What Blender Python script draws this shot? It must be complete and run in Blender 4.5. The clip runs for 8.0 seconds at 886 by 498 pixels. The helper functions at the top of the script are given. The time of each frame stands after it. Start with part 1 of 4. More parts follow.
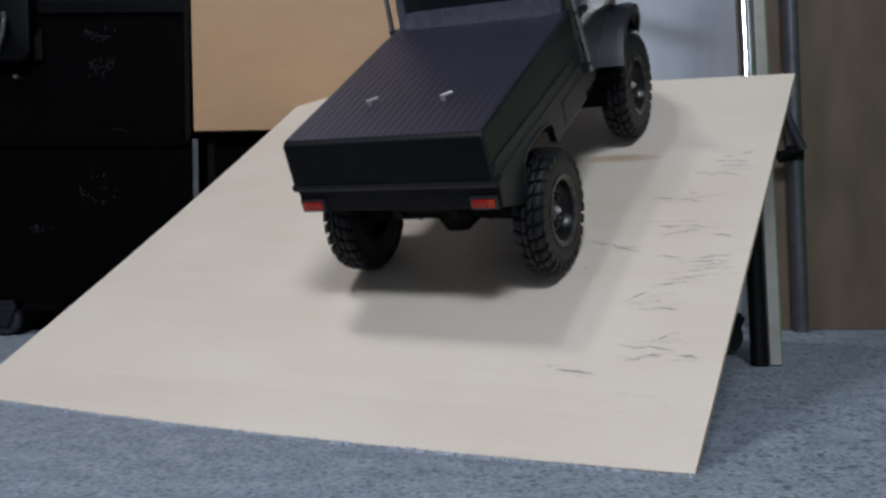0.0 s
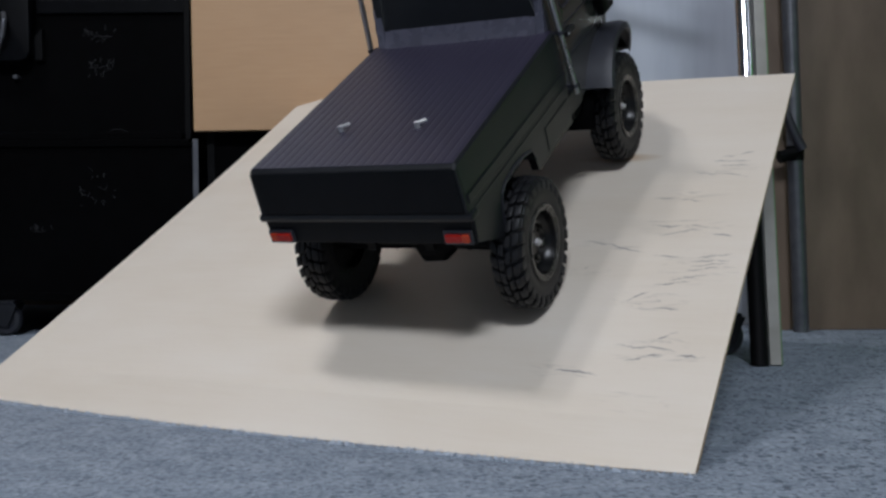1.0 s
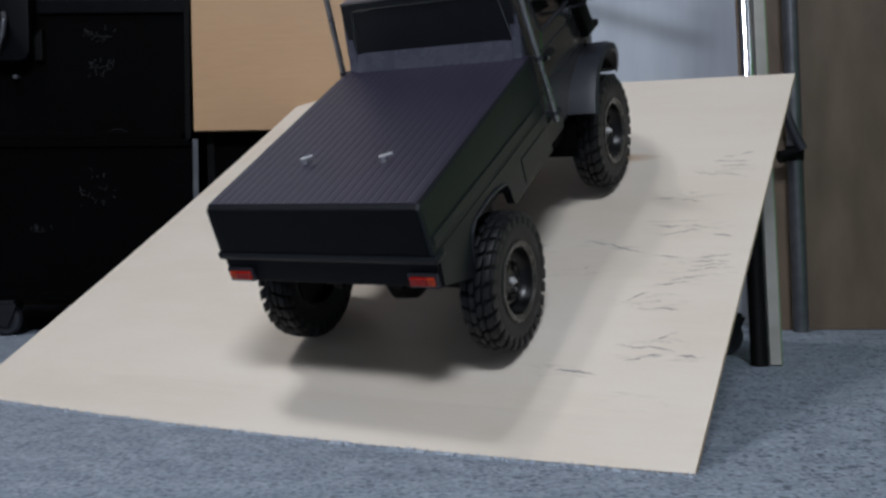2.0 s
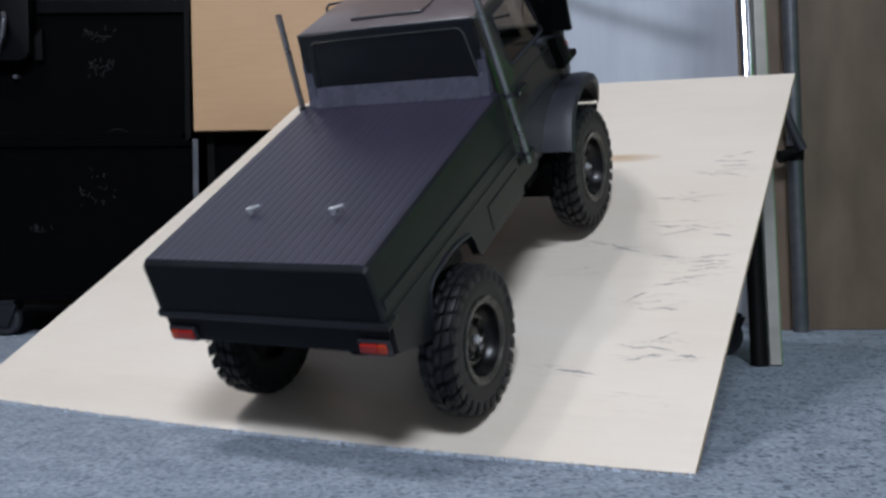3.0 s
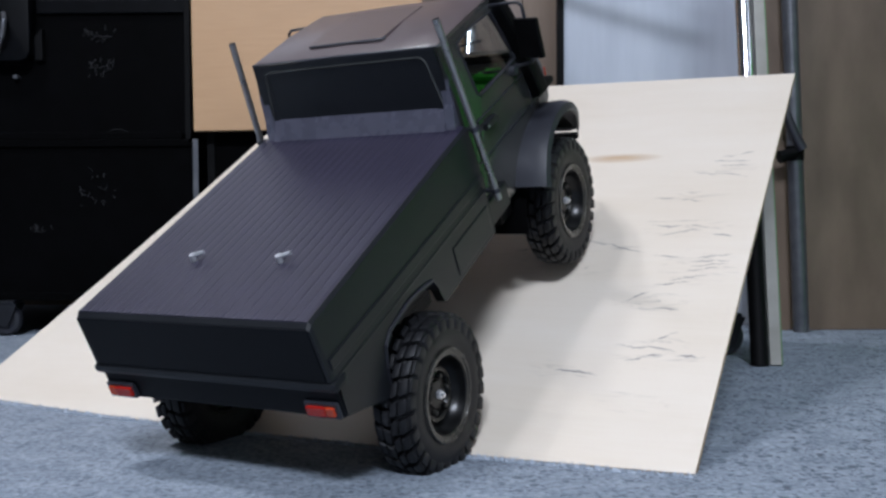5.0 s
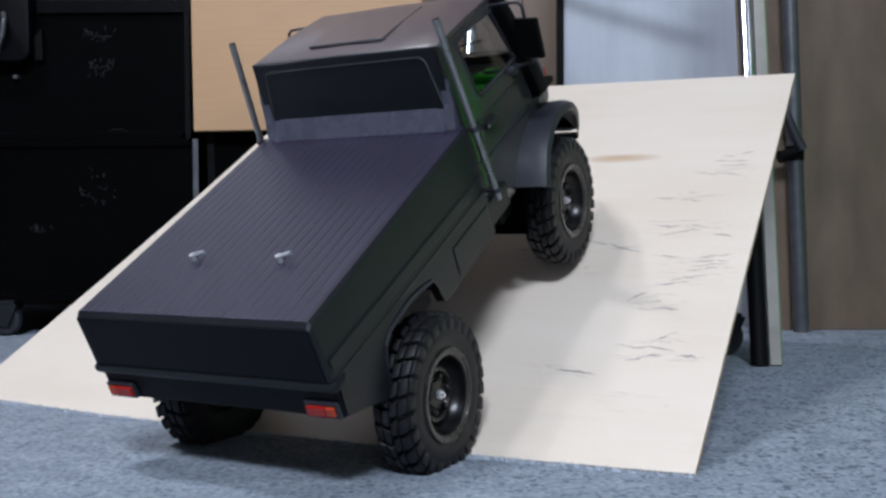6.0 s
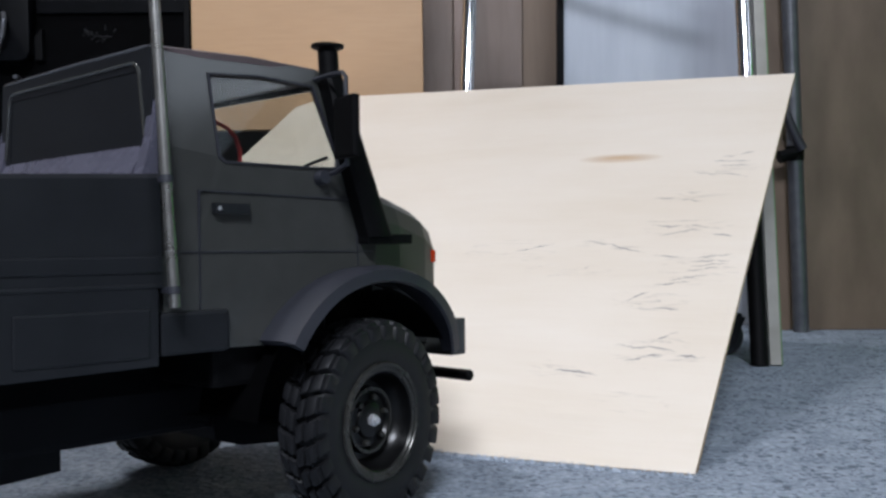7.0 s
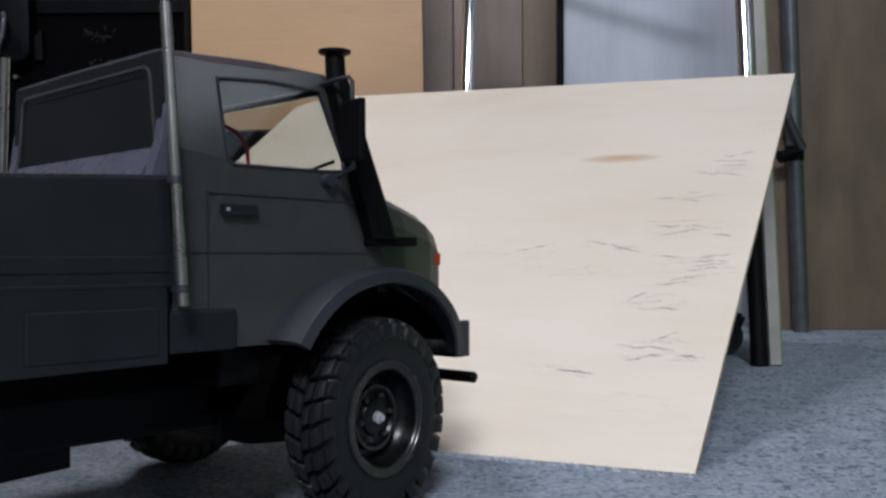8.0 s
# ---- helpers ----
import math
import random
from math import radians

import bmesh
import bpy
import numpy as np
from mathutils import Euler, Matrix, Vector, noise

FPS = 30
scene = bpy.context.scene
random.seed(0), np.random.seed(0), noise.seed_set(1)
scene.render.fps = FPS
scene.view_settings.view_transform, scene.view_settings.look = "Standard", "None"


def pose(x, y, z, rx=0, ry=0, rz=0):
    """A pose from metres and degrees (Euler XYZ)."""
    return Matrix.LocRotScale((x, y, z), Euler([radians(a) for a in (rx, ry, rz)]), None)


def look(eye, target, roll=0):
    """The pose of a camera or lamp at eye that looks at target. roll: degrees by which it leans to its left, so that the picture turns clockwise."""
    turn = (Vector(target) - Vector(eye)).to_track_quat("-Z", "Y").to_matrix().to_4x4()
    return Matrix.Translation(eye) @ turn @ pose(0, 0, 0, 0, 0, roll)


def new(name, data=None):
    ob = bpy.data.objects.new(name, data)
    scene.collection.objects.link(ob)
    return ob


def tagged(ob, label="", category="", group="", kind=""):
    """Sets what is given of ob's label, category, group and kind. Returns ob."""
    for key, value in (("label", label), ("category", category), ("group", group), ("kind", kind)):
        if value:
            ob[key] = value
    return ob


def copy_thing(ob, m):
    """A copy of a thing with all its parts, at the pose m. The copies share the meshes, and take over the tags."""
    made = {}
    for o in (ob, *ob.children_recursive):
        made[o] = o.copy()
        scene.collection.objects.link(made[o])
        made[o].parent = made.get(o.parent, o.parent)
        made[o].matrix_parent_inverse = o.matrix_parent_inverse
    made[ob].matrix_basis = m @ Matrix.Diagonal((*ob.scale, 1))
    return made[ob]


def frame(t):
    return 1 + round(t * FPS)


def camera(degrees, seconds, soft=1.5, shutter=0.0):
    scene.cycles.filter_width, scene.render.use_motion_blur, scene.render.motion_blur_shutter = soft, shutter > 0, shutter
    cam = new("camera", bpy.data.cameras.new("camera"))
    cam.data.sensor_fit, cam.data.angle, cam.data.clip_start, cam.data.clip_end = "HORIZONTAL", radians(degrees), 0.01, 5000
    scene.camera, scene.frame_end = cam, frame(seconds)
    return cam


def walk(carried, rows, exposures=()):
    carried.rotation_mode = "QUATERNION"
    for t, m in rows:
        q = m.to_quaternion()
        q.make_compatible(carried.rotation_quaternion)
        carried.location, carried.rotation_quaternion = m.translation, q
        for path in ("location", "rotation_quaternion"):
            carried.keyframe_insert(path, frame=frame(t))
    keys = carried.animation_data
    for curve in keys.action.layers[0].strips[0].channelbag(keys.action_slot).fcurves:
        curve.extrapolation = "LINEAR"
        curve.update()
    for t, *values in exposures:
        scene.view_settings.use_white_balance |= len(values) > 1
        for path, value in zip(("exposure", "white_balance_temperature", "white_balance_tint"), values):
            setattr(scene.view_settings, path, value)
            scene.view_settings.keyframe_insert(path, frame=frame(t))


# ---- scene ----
# One small model truck rolls backwards down a plywood ramp on a carpet. Origin: the floor under the lens.
cam = camera(48.731, 8.0, soft=2.7, shutter=0.75)
CAM = pose(0.0, 0.0, 0.152, 90 - 1.573, 0, 0) @ pose(0, 0, 0, 0, 0, -0.362)
walk(cam, [(0.0, CAM), (8.0, CAM)],
     exposures=[(0.0, -0.52, 6110, 12), (1.7, -0.51, 6110, 12), (2.8, -0.22, 6020, 12), (3.6, 0.06, 5890, 13), (6.2, 0.09, 5890, 13), (7.0, 0.07, 6110, 13), (7.5, 0.0, 6150, 13), (8.0, -0.18, 6190, 14)])

# ---- light ----
world = bpy.data.worlds.new("world")
world.use_nodes = True
world.node_tree.nodes["Background"].inputs[0].default_value = (0.6, 0.65, 0.75, 1)
world.node_tree.nodes["Background"].inputs[1].default_value = 0.03
scene.world = world


def area_lamp(name, x, y, z, sx, sy, watts, colour):
    data = bpy.data.lights.new(name, "AREA")
    data.shape, data.size, data.size_y, data.energy, data.color = "RECTANGLE", sx, sy, watts, colour
    ob = new(name, data)
    ob.location = (x, y, z)
    return ob


TUBE_COLOUR = (1.0, 0.98, 0.95)
area_lamp("ceiling_lamp", -1.00, 0.46, 2.38, 0.15, 0.15, 15, TUBE_COLOUR)
area_lamp("ceiling_lamp", -0.80, 0.22, 2.38, 0.15, 0.15, 15, TUBE_COLOUR)
# Added unseen panel over the rear, placed to give the bed cover a sheen.
area_lamp("unseen_panel", -1.60, 2.80, 2.44, 1.5, 1.5, 10, (0.94, 0.95, 1.0))
# unseen broad source behind the lens, placed from the truck's tight shadow
area_lamp("unseen_panel", -0.1, -1.90, 2.44, 0.9, 0.5, 150, (0.92, 0.96, 1.0))
# daylight in the long window of the east wall
day = area_lamp("window_light", 2.99, -0.70, 1.80, 2.4, 0.6, 7, (0.85, 0.93, 1.0))
day.matrix_basis = look((2.99, -0.70, 1.80), (0.0, -0.70, 1.80))


# ---- materials ----
def material(name, colour, rough=0.5, metal=0.0, spec=0.5):
    m = bpy.data.materials.new(name)
    m.use_nodes = True
    b = m.node_tree.nodes["Principled BSDF"]
    b.inputs["Base Color"].default_value = (*colour, 1)
    b.inputs["Roughness"].default_value = rough
    b.inputs["Metallic"].default_value = metal
    b.inputs["Specular IOR Level"].default_value = spec
    return m


def node(m, kind, **settings):
    n = m.node_tree.nodes.new(kind)
    for key, value in settings.items():
        n.inputs[key.replace("_", " ")].default_value = value
    return n


def wire(m, a, b):
    m.node_tree.links.new(a, b)


def coords(m, scale=(1, 1, 1)):
    tc = node(m, "ShaderNodeTexCoord")
    mp = node(m, "ShaderNodeMapping")
    mp.inputs["Scale"].default_value = scale
    wire(m, tc.outputs["Object"], mp.inputs["Vector"])
    return mp.outputs["Vector"]


def ramp_of(m, fac, stops):
    r = node(m, "ShaderNodeValToRGB")
    e = r.color_ramp.elements
    while len(e) < len(stops):
        e.new(0.5)
    for el, (pos, col) in zip(e, stops):
        el.position, el.color = pos, (*col, 1)
    wire(m, fac, r.inputs["Fac"])
    return r.outputs["Color"]


def noise_tex(m, vec, scale, detail=4.0, rough=0.55):
    n = node(m, "ShaderNodeTexNoise", Scale=scale, Detail=detail, Roughness=rough)
    wire(m, vec, n.inputs["Vector"])
    return n.outputs["Fac"]


def math_node(m, op, a, b=None, clamp=False):
    n = node(m, "ShaderNodeMath")
    n.operation, n.use_clamp = op, clamp
    for i, v in enumerate((a, b)):
        if v is None:
            continue
        if isinstance(v, (int, float)):
            n.inputs[i].default_value = v
        else:
            wire(m, v, n.inputs[i])
    return n.outputs[0]


def mix_colour(m, fac, a, b, blend="MIX"):
    n = node(m, "ShaderNodeMix")
    n.data_type, n.blend_type = "RGBA", blend
    for i, v in ((0, fac), (6, a), (7, b)):
        if isinstance(v, (int, float)):
            n.inputs[i].default_value = v
        elif isinstance(v, tuple):
            n.inputs[i].default_value = (*v, 1)
        else:
            wire(m, v, n.inputs[i])
    return n.outputs[2]


def bump(m, height, strength, distance):
    n = node(m, "ShaderNodeBump", Strength=strength, Distance=distance)
    wire(m, height, n.inputs["Height"])
    wire(m, n.outputs["Normal"], m.node_tree.nodes["Principled BSDF"].inputs["Normal"])


def worn(name, dark, light, rough=(0.4, 0.6), metal=0.0, scale=90, grain=(1, 1, 1), relief=0.15, dist=0.0006, spec=0.5):
    """A surface with grain and blotches at two scales."""
    m = material(name, dark, rough[0], metal, spec)
    b = m.node_tree.nodes["Principled BSDF"]
    v = coords(m, grain)
    fine, broad = noise_tex(m, v, scale), noise_tex(m, v, scale * 0.12, 3.0)
    both = math_node(m, "ADD", math_node(m, "MULTIPLY", fine, 0.5), math_node(m, "MULTIPLY", broad, 0.5))
    wire(m, ramp_of(m, both, [(0.32, dark), (0.68, light)]), b.inputs["Base Color"])
    r = node(m, "ShaderNodeMapRange")
    r.inputs[3].default_value, r.inputs[4].default_value = rough
    wire(m, both, r.inputs[0])
    wire(m, r.outputs[0], b.inputs["Roughness"])
    bump(m, fine, relief, dist)
    return m


def body_paint():
    """Satin dark olive-grey polycarbonate paint, a little dusty."""
    m = worn("body_paint", (0.032, 0.0335, 0.0318), (0.044, 0.0457, 0.0432), (0.11, 0.17), scale=60, relief=0.015, dist=0.0002, spec=0.8)
    return m


def cover_plastic():
    """Dark violet-grey printed plastic, lighter than bed_plastic, with fine layer lines across the bed."""
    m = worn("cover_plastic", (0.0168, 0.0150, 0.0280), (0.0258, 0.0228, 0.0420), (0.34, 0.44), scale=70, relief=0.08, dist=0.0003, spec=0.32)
    return m


def tyre_rubber():
    return worn("tyre_rubber", (0.0034, 0.0035, 0.0043), (0.0092, 0.0095, 0.0116), (0.45, 0.65), scale=160, relief=0.25, dist=0.0005, spec=0.33)


def plywood():
    """Pale birch veneer: long fine grain across the ramp, soft blotches, a brown knot and grey scuffs near one side."""
    m = material("birch_plywood", (0.6, 0.5, 0.4), 0.5)
    b = m.node_tree.nodes["Principled BSDF"]
    v = coords(m)
    tc = node(m, "ShaderNodeTexCoord")
    grain = noise_tex(m, coords(m, (6, 90, 20)), 4.0, 6.0, 0.6)
    broad = noise_tex(m, coords(m, (2.0, 5, 4)), 2.2, 3.0)
    flame = noise_tex(m, coords(m, (3, 26, 5)), 3.0, 4.0)
    tone = math_node(m, "ADD", math_node(m, "ADD", math_node(m, "MULTIPLY", grain, 0.22), math_node(m, "MULTIPLY", broad, 0.63)), math_node(m, "MULTIPLY", flame, 0.15))
    col = ramp_of(m, tone, [(0.30, (0.618, 0.540, 0.442)), (0.50, (0.660, 0.590, 0.502)), (0.70, (0.690, 0.628, 0.550))])
    sep = node(m, "ShaderNodeSeparateXYZ")
    wire(m, tc.outputs["Object"], sep.inputs[0])

    def blob(u, w, ru, rw):
        du = math_node(m, "DIVIDE", math_node(m, "SUBTRACT", sep.outputs[0], u), ru)
        dw = math_node(m, "DIVIDE", math_node(m, "SUBTRACT", sep.outputs[1], w), rw)
        d = math_node(m, "ADD", math_node(m, "MULTIPLY", du, du), math_node(m, "MULTIPLY", dw, dw))
        return math_node(m, "SUBTRACT", 1.0, d, True)

    scuffs = None
    for u, w, ru, rw in SCUFFS:
        k = blob(u, w, ru, rw)
        scuffs = k if scuffs is None else math_node(m, "MAXIMUM", scuffs, k)
    wave = node(m, "ShaderNodeTexNoise", Scale=1.0, Detail=3.0, Roughness=0.5, Distortion=0.6)
    wire(m, coords(m, (18, 120, 10)), wave.inputs["Vector"])
    line = math_node(m, "SUBTRACT", 1.0, math_node(m, "MULTIPLY", math_node(m, "ABSOLUTE", math_node(m, "SUBTRACT", wave.outputs["Fac"], 0.5)), 30.0), True)
    spot = noise_tex(m, coords(m, (30, 90, 10)), 1.3, 2.0)
    line = math_node(m, "MULTIPLY", line, math_node(m, "MULTIPLY", math_node(m, "SUBTRACT", spot, 0.40, True), 4.0, True))
    mark = math_node(m, "MULTIPLY", line, math_node(m, "MULTIPLY", scuffs, 2.6, True), True)
    mark = math_node(m, "MULTIPLY", mark, 0.30)
    wob = math_node(m, "MULTIPLY", math_node(m, "SUBTRACT", noise_tex(m, coords(m, (1, 0.5, 1)), 46.0, 4.0, 0.6), 0.5), 0.016)
    gaps = math_node(m, "MULTIPLY", math_node(m, "SUBTRACT", noise_tex(m, coords(m, (1, 3, 1)), 75.0, 3.0), 0.36, True), 5.0, True)
    across = math_node(m, "ADD", sep.outputs[1], wob)
    lines = None
    for u, w, half, slope in STREAKS:
        du = math_node(m, "SUBTRACT", sep.outputs[0], u)
        run = math_node(m, "DIVIDE", du, half)
        ends = math_node(m, "SUBTRACT", 1.0, math_node(m, "MULTIPLY", run, run), True)
        off = math_node(m, "ABSOLUTE", math_node(m, "SUBTRACT", math_node(m, "SUBTRACT", across, w), math_node(m, "MULTIPLY", du, slope)))
        k = math_node(m, "MULTIPLY", math_node(m, "SUBTRACT", 1.0, math_node(m, "MULTIPLY", off, 620.0), True), ends)
        lines = k if lines is None else math_node(m, "MAXIMUM", lines, k)
    lines = math_node(m, "MULTIPLY", math_node(m, "MULTIPLY", lines, gaps), 0.9, True)
    mark = math_node(m, "MAXIMUM", mark, lines)
    col = mix_colour(m, mark, col, (0.075, 0.073, 0.085))
    knot = math_node(m, "MULTIPLY", blob(0.495, 0.416, 0.044, 0.010), math_node(m, "MULTIPLY", flame, 1.4), True)
    col = mix_colour(m, math_node(m, "MULTIPLY", knot, 0.9, True), col, (0.40, 0.24, 0.10))
    wire(m, col, b.inputs["Base Color"])
    bump(m, grain, 0.12, 0.0005)
    return m


# Along the ramp's foot, up its slope, half width, half height.
SCUFFS = [(0.528, 0.255, 0.034, 0.013), (0.585, 0.286, 0.042, 0.020), (0.600, 0.392, 0.032, 0.022), (0.607, 0.225, 0.034, 0.028),
          (0.598, 0.113, 0.036, 0.020), (0.536, 0.089, 0.030, 0.012), (0.580, 0.338, 0.036, 0.014), (0.578, 0.178, 0.034, 0.020),
          (0.44, 0.245, 0.05, 0.020), (0.50, 0.216, 0.04, 0.012), (0.59, 0.06, 0.03, 0.012)]

# Fine pencil-like streaks: along the foot, up the slope, half length, slope.
STREAKS = [(0.584, 0.2856, 0.033, -0.1), (0.582, 0.2759, 0.018, 0.23), (0.531, 0.2539, 0.029, -0.38), (0.616, 0.2714, 0.01, -0.22), (0.582, 0.2379, 0.017, -0.11), (0.613, 0.2331, 0.017, 0.12),
           (0.614, 0.2274, 0.015, 0.22), (0.61, 0.2208, 0.013, 0.25), (0.616, 0.2406, 0.014, 0.3), (0.601, 0.209, 0.015, 0.31), (0.59, 0.2, 0.015, 0.32), (0.604, 0.403, 0.018, 0.04),
           (0.608, 0.395, 0.014, 0.1), (0.608, 0.4146, 0.015, 0.34), (0.598, 0.3772, 0.027, -0.17), (0.568, 0.3332, 0.025, -0.13), (0.588, 0.1178, 0.024, -0.07), (0.591, 0.1064, 0.016, 0.39),
           (0.599, 0.1313, 0.009, 0.79), (0.621, 0.112, 0.011, 0.09), (0.54, 0.0879, 0.023, -0.17), (0.46, 0.252, 0.018, 0.46), (0.592, 0.1673, 0.011, 0.01), (0.566, 0.1808, 0.01, 0.75)]


def board_wood():
    """Honey-coloured veneer with fine level grain."""
    m = material("honey_veneer", (0.5, 0.3, 0.17), 0.45)
    b = m.node_tree.nodes["Principled BSDF"]
    grain = noise_tex(m, coords(m, (5, 5, 60)), 4.0, 6.0, 0.6)
    broad = noise_tex(m, coords(m, (3, 3, 8)), 2.0, 3.0)
    tone = math_node(m, "ADD", math_node(m, "MULTIPLY", grain, 0.5), math_node(m, "MULTIPLY", broad, 0.5))
    wire(m, ramp_of(m, tone, [(0.25, (0.43, 0.262, 0.137)), (0.5, (0.475, 0.294, 0.158)), (0.75, (0.51, 0.326, 0.181))]), b.inputs["Base Color"])
    bump(m, grain, 0.1, 0.0005)
    return m


def carpet_felt():
    """Blue-grey speckled needle felt with dark and pale flecks."""
    m = material("carpet_felt", (0.3, 0.33, 0.37), 0.95, 0.0, 0.1)
    b = m.node_tree.nodes["Principled BSDF"]
    v = coords(m)
    fine, broad = noise_tex(m, v, 240, 3.0), noise_tex(m, v, 40, 4.0)
    base = ramp_of(m, math_node(m, "ADD", math_node(m, "MULTIPLY", fine, 0.62), math_node(m, "MULTIPLY", broad, 0.38)),
                   [(0.36, (0.142, 0.168, 0.206)), (0.5, (0.225, 0.260, 0.310)), (0.64, (0.310, 0.352, 0.410))])
    warp = node(m, "ShaderNodeVectorMath")
    warp.operation = "MULTIPLY_ADD"
    jit = node(m, "ShaderNodeTexNoise", Scale=150.0, Detail=3.0)
    wire(m, v, jit.inputs["Vector"])
    wire(m, jit.outputs["Color"], warp.inputs[0])
    warp.inputs[1].default_value = (0.009, 0.009, 0.009)
    wire(m, v, warp.inputs[2])
    fleck = None
    for scale, size, gain in ((105.0, 0.34, 12.0), (210.0, 0.42, 9.0)):
        cell = node(m, "ShaderNodeTexVoronoi", Scale=scale)
        cell.voronoi_dimensions = "2D"
        wire(m, warp.outputs[0], cell.inputs["Vector"])
        pick = node(m, "ShaderNodeSeparateColor")
        wire(m, cell.outputs["Color"], pick.inputs[0])
        reach = math_node(m, "MULTIPLY", math_node(m, "SUBTRACT", pick.outputs[0], 0.36, True), size * 1.6)
        k = math_node(m, "MULTIPLY", math_node(m, "SUBTRACT", reach, cell.outputs["Distance"], True), gain, True)
        fleck = k if fleck is None else math_node(m, "MAXIMUM", fleck, k)
    # flecks grow stronger towards +x
    felt_xyz = node(m, "ShaderNodeSeparateXYZ")
    wire(m, v, felt_xyz.inputs[0])
    dense = math_node(m, "ADD", math_node(m, "MULTIPLY", felt_xyz.outputs[0], 1.6), math_node(m, "MULTIPLY", noise_tex(m, v, 5, 2.0), 0.5), True)
    fleck = math_node(m, "MULTIPLY", fleck, math_node(m, "ADD", math_node(m, "MULTIPLY", dense, 0.6), 0.35, True))
    col = mix_colour(m, math_node(m, "MULTIPLY", fleck, 0.9), base, (0.035, 0.042, 0.060))
    wire(m, col, b.inputs["Base Color"])
    bump(m, noise_tex(m, v, 150, 3.0), 0.9, 0.004)
    return m


def case_black():
    """Black textured case skin with faint rubbed chalk scrawls."""
    m = worn("case_black", (0.0004, 0.0004, 0.0005), (0.0014, 0.0014, 0.0018), (0.5, 0.7), scale=50, relief=0.2, dist=0.001, spec=0.03)
    return m


def clear_pane(name, tint, rough):
    m = bpy.data.materials.new(name)
    m.use_nodes = True
    n, l = m.node_tree.nodes, m.node_tree.links
    n.remove(n["Principled BSDF"])
    t, g, mx = n.new("ShaderNodeBsdfTransparent"), n.new("ShaderNodeBsdfGlossy"), n.new("ShaderNodeMixShader")
    lw, power, gain = n.new("ShaderNodeLayerWeight"), n.new("ShaderNodeMath"), n.new("ShaderNodeMath")
    power.operation, power.inputs[1].default_value = "POWER", 3.0
    gain.operation, gain.use_clamp = "MULTIPLY_ADD", True
    gain.inputs[1].default_value, gain.inputs[2].default_value = 0.8, 0.045
    l.new(lw.outputs["Facing"], power.inputs[0]), l.new(power.outputs[0], gain.inputs[0]), l.new(gain.outputs[0], mx.inputs[0])
    t.inputs["Color"].default_value, g.inputs["Roughness"].default_value = (*tint, 1), rough
    l.new(t.outputs[0], mx.inputs[1]), l.new(g.outputs[0], mx.inputs[2])
    l.new(mx.outputs[0], n["Material Output"].inputs["Surface"])
    return m


PAINT, COVER, RUBBER = body_paint(), cover_plastic(), tyre_rubber()
SATIN = worn("satin_paint", (0.018, 0.0192, 0.0178), (0.025, 0.0265, 0.0245), (0.38, 0.48), scale=60, relief=0.03, dist=0.0002, spec=0.4)
# For thin beads added on roof and hatch edges to carry a highlight line.
GLOSS = worn("gloss_paint", (0.045, 0.046, 0.052), (0.070, 0.071, 0.080), (0.10, 0.18), scale=80, relief=0.03, dist=0.0002, spec=0.9)
# Body paint lightened and warmed: the mirrored brown hardboard put into the colour.
ROOF = worn("roof_reflect_tint", (0.072, 0.054, 0.056), (0.096, 0.074, 0.077), (0.34, 0.44), scale=60, relief=0.03, dist=0.0002, spec=0.55)
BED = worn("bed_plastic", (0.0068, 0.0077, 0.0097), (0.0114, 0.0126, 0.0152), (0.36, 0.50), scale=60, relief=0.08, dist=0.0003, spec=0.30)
# Lighter than cover_plastic: light on the sloping ledge and gussets put into colour.
LEDGE = worn("ledge_lit", (0.060, 0.060, 0.082), (0.094, 0.092, 0.124), (0.22, 0.34), scale=70, relief=0.08, dist=0.0003)
# Darker than bed_plastic; also on gearbox_case, skid_plate and axle_cradle.
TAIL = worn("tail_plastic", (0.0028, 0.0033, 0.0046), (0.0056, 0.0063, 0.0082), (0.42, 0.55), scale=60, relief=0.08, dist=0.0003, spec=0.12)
TRIM = worn("black_trim", (0.013, 0.0135, 0.0185), (0.022, 0.0235, 0.033), (0.45, 0.58), scale=80, relief=0.06, dist=0.0003)
UNDER = worn("chassis_black", (0.0016, 0.0016, 0.0019), (0.004, 0.004, 0.0046), (0.45, 0.7), scale=90, relief=0.1, spec=0.1)
RIM = worn("rim_black", (0.0020, 0.0020, 0.0023), (0.0048, 0.0048, 0.0050), (0.24, 0.34), scale=120, relief=0.05, dist=0.0003, spec=0.3)
RIM_EDGE = worn("rim_edge", (0.028, 0.028, 0.025), (0.050, 0.049, 0.044), (0.22, 0.32), 0.5, scale=140, relief=0.08, dist=0.0003)
STEEL = worn("dull_steel", (0.50, 0.51, 0.53), (0.68, 0.68, 0.70), (0.25, 0.4), 0.6, scale=150, relief=0.06, dist=0.0003)
PIPE = worn("pipe_steel", (0.28, 0.272, 0.26), (0.44, 0.43, 0.41), (0.22, 0.34), 0.9, scale=120, relief=0.06, dist=0.0003)
CHROME = worn("leg_chrome", (0.72, 0.73, 0.75), (0.82, 0.83, 0.85), (0.06, 0.10), 1.0, scale=60, relief=0.03, dist=0.0003)
TUBE_GREY = worn("tube_grey", (0.10, 0.105, 0.12), (0.18, 0.185, 0.20), (0.3, 0.45), 0.7, scale=60, relief=0.08)
RED_LENS = worn("red_lens", (0.26, 0.009, 0.006), (0.40, 0.018, 0.010), (0.15, 0.25), scale=300, relief=0.1, dist=0.0003)
ORANGE_LENS = worn("orange_lens", (0.36, 0.030, 0.008), (0.46, 0.048, 0.012), (0.15, 0.25), scale=300, relief=0.1, dist=0.0003)
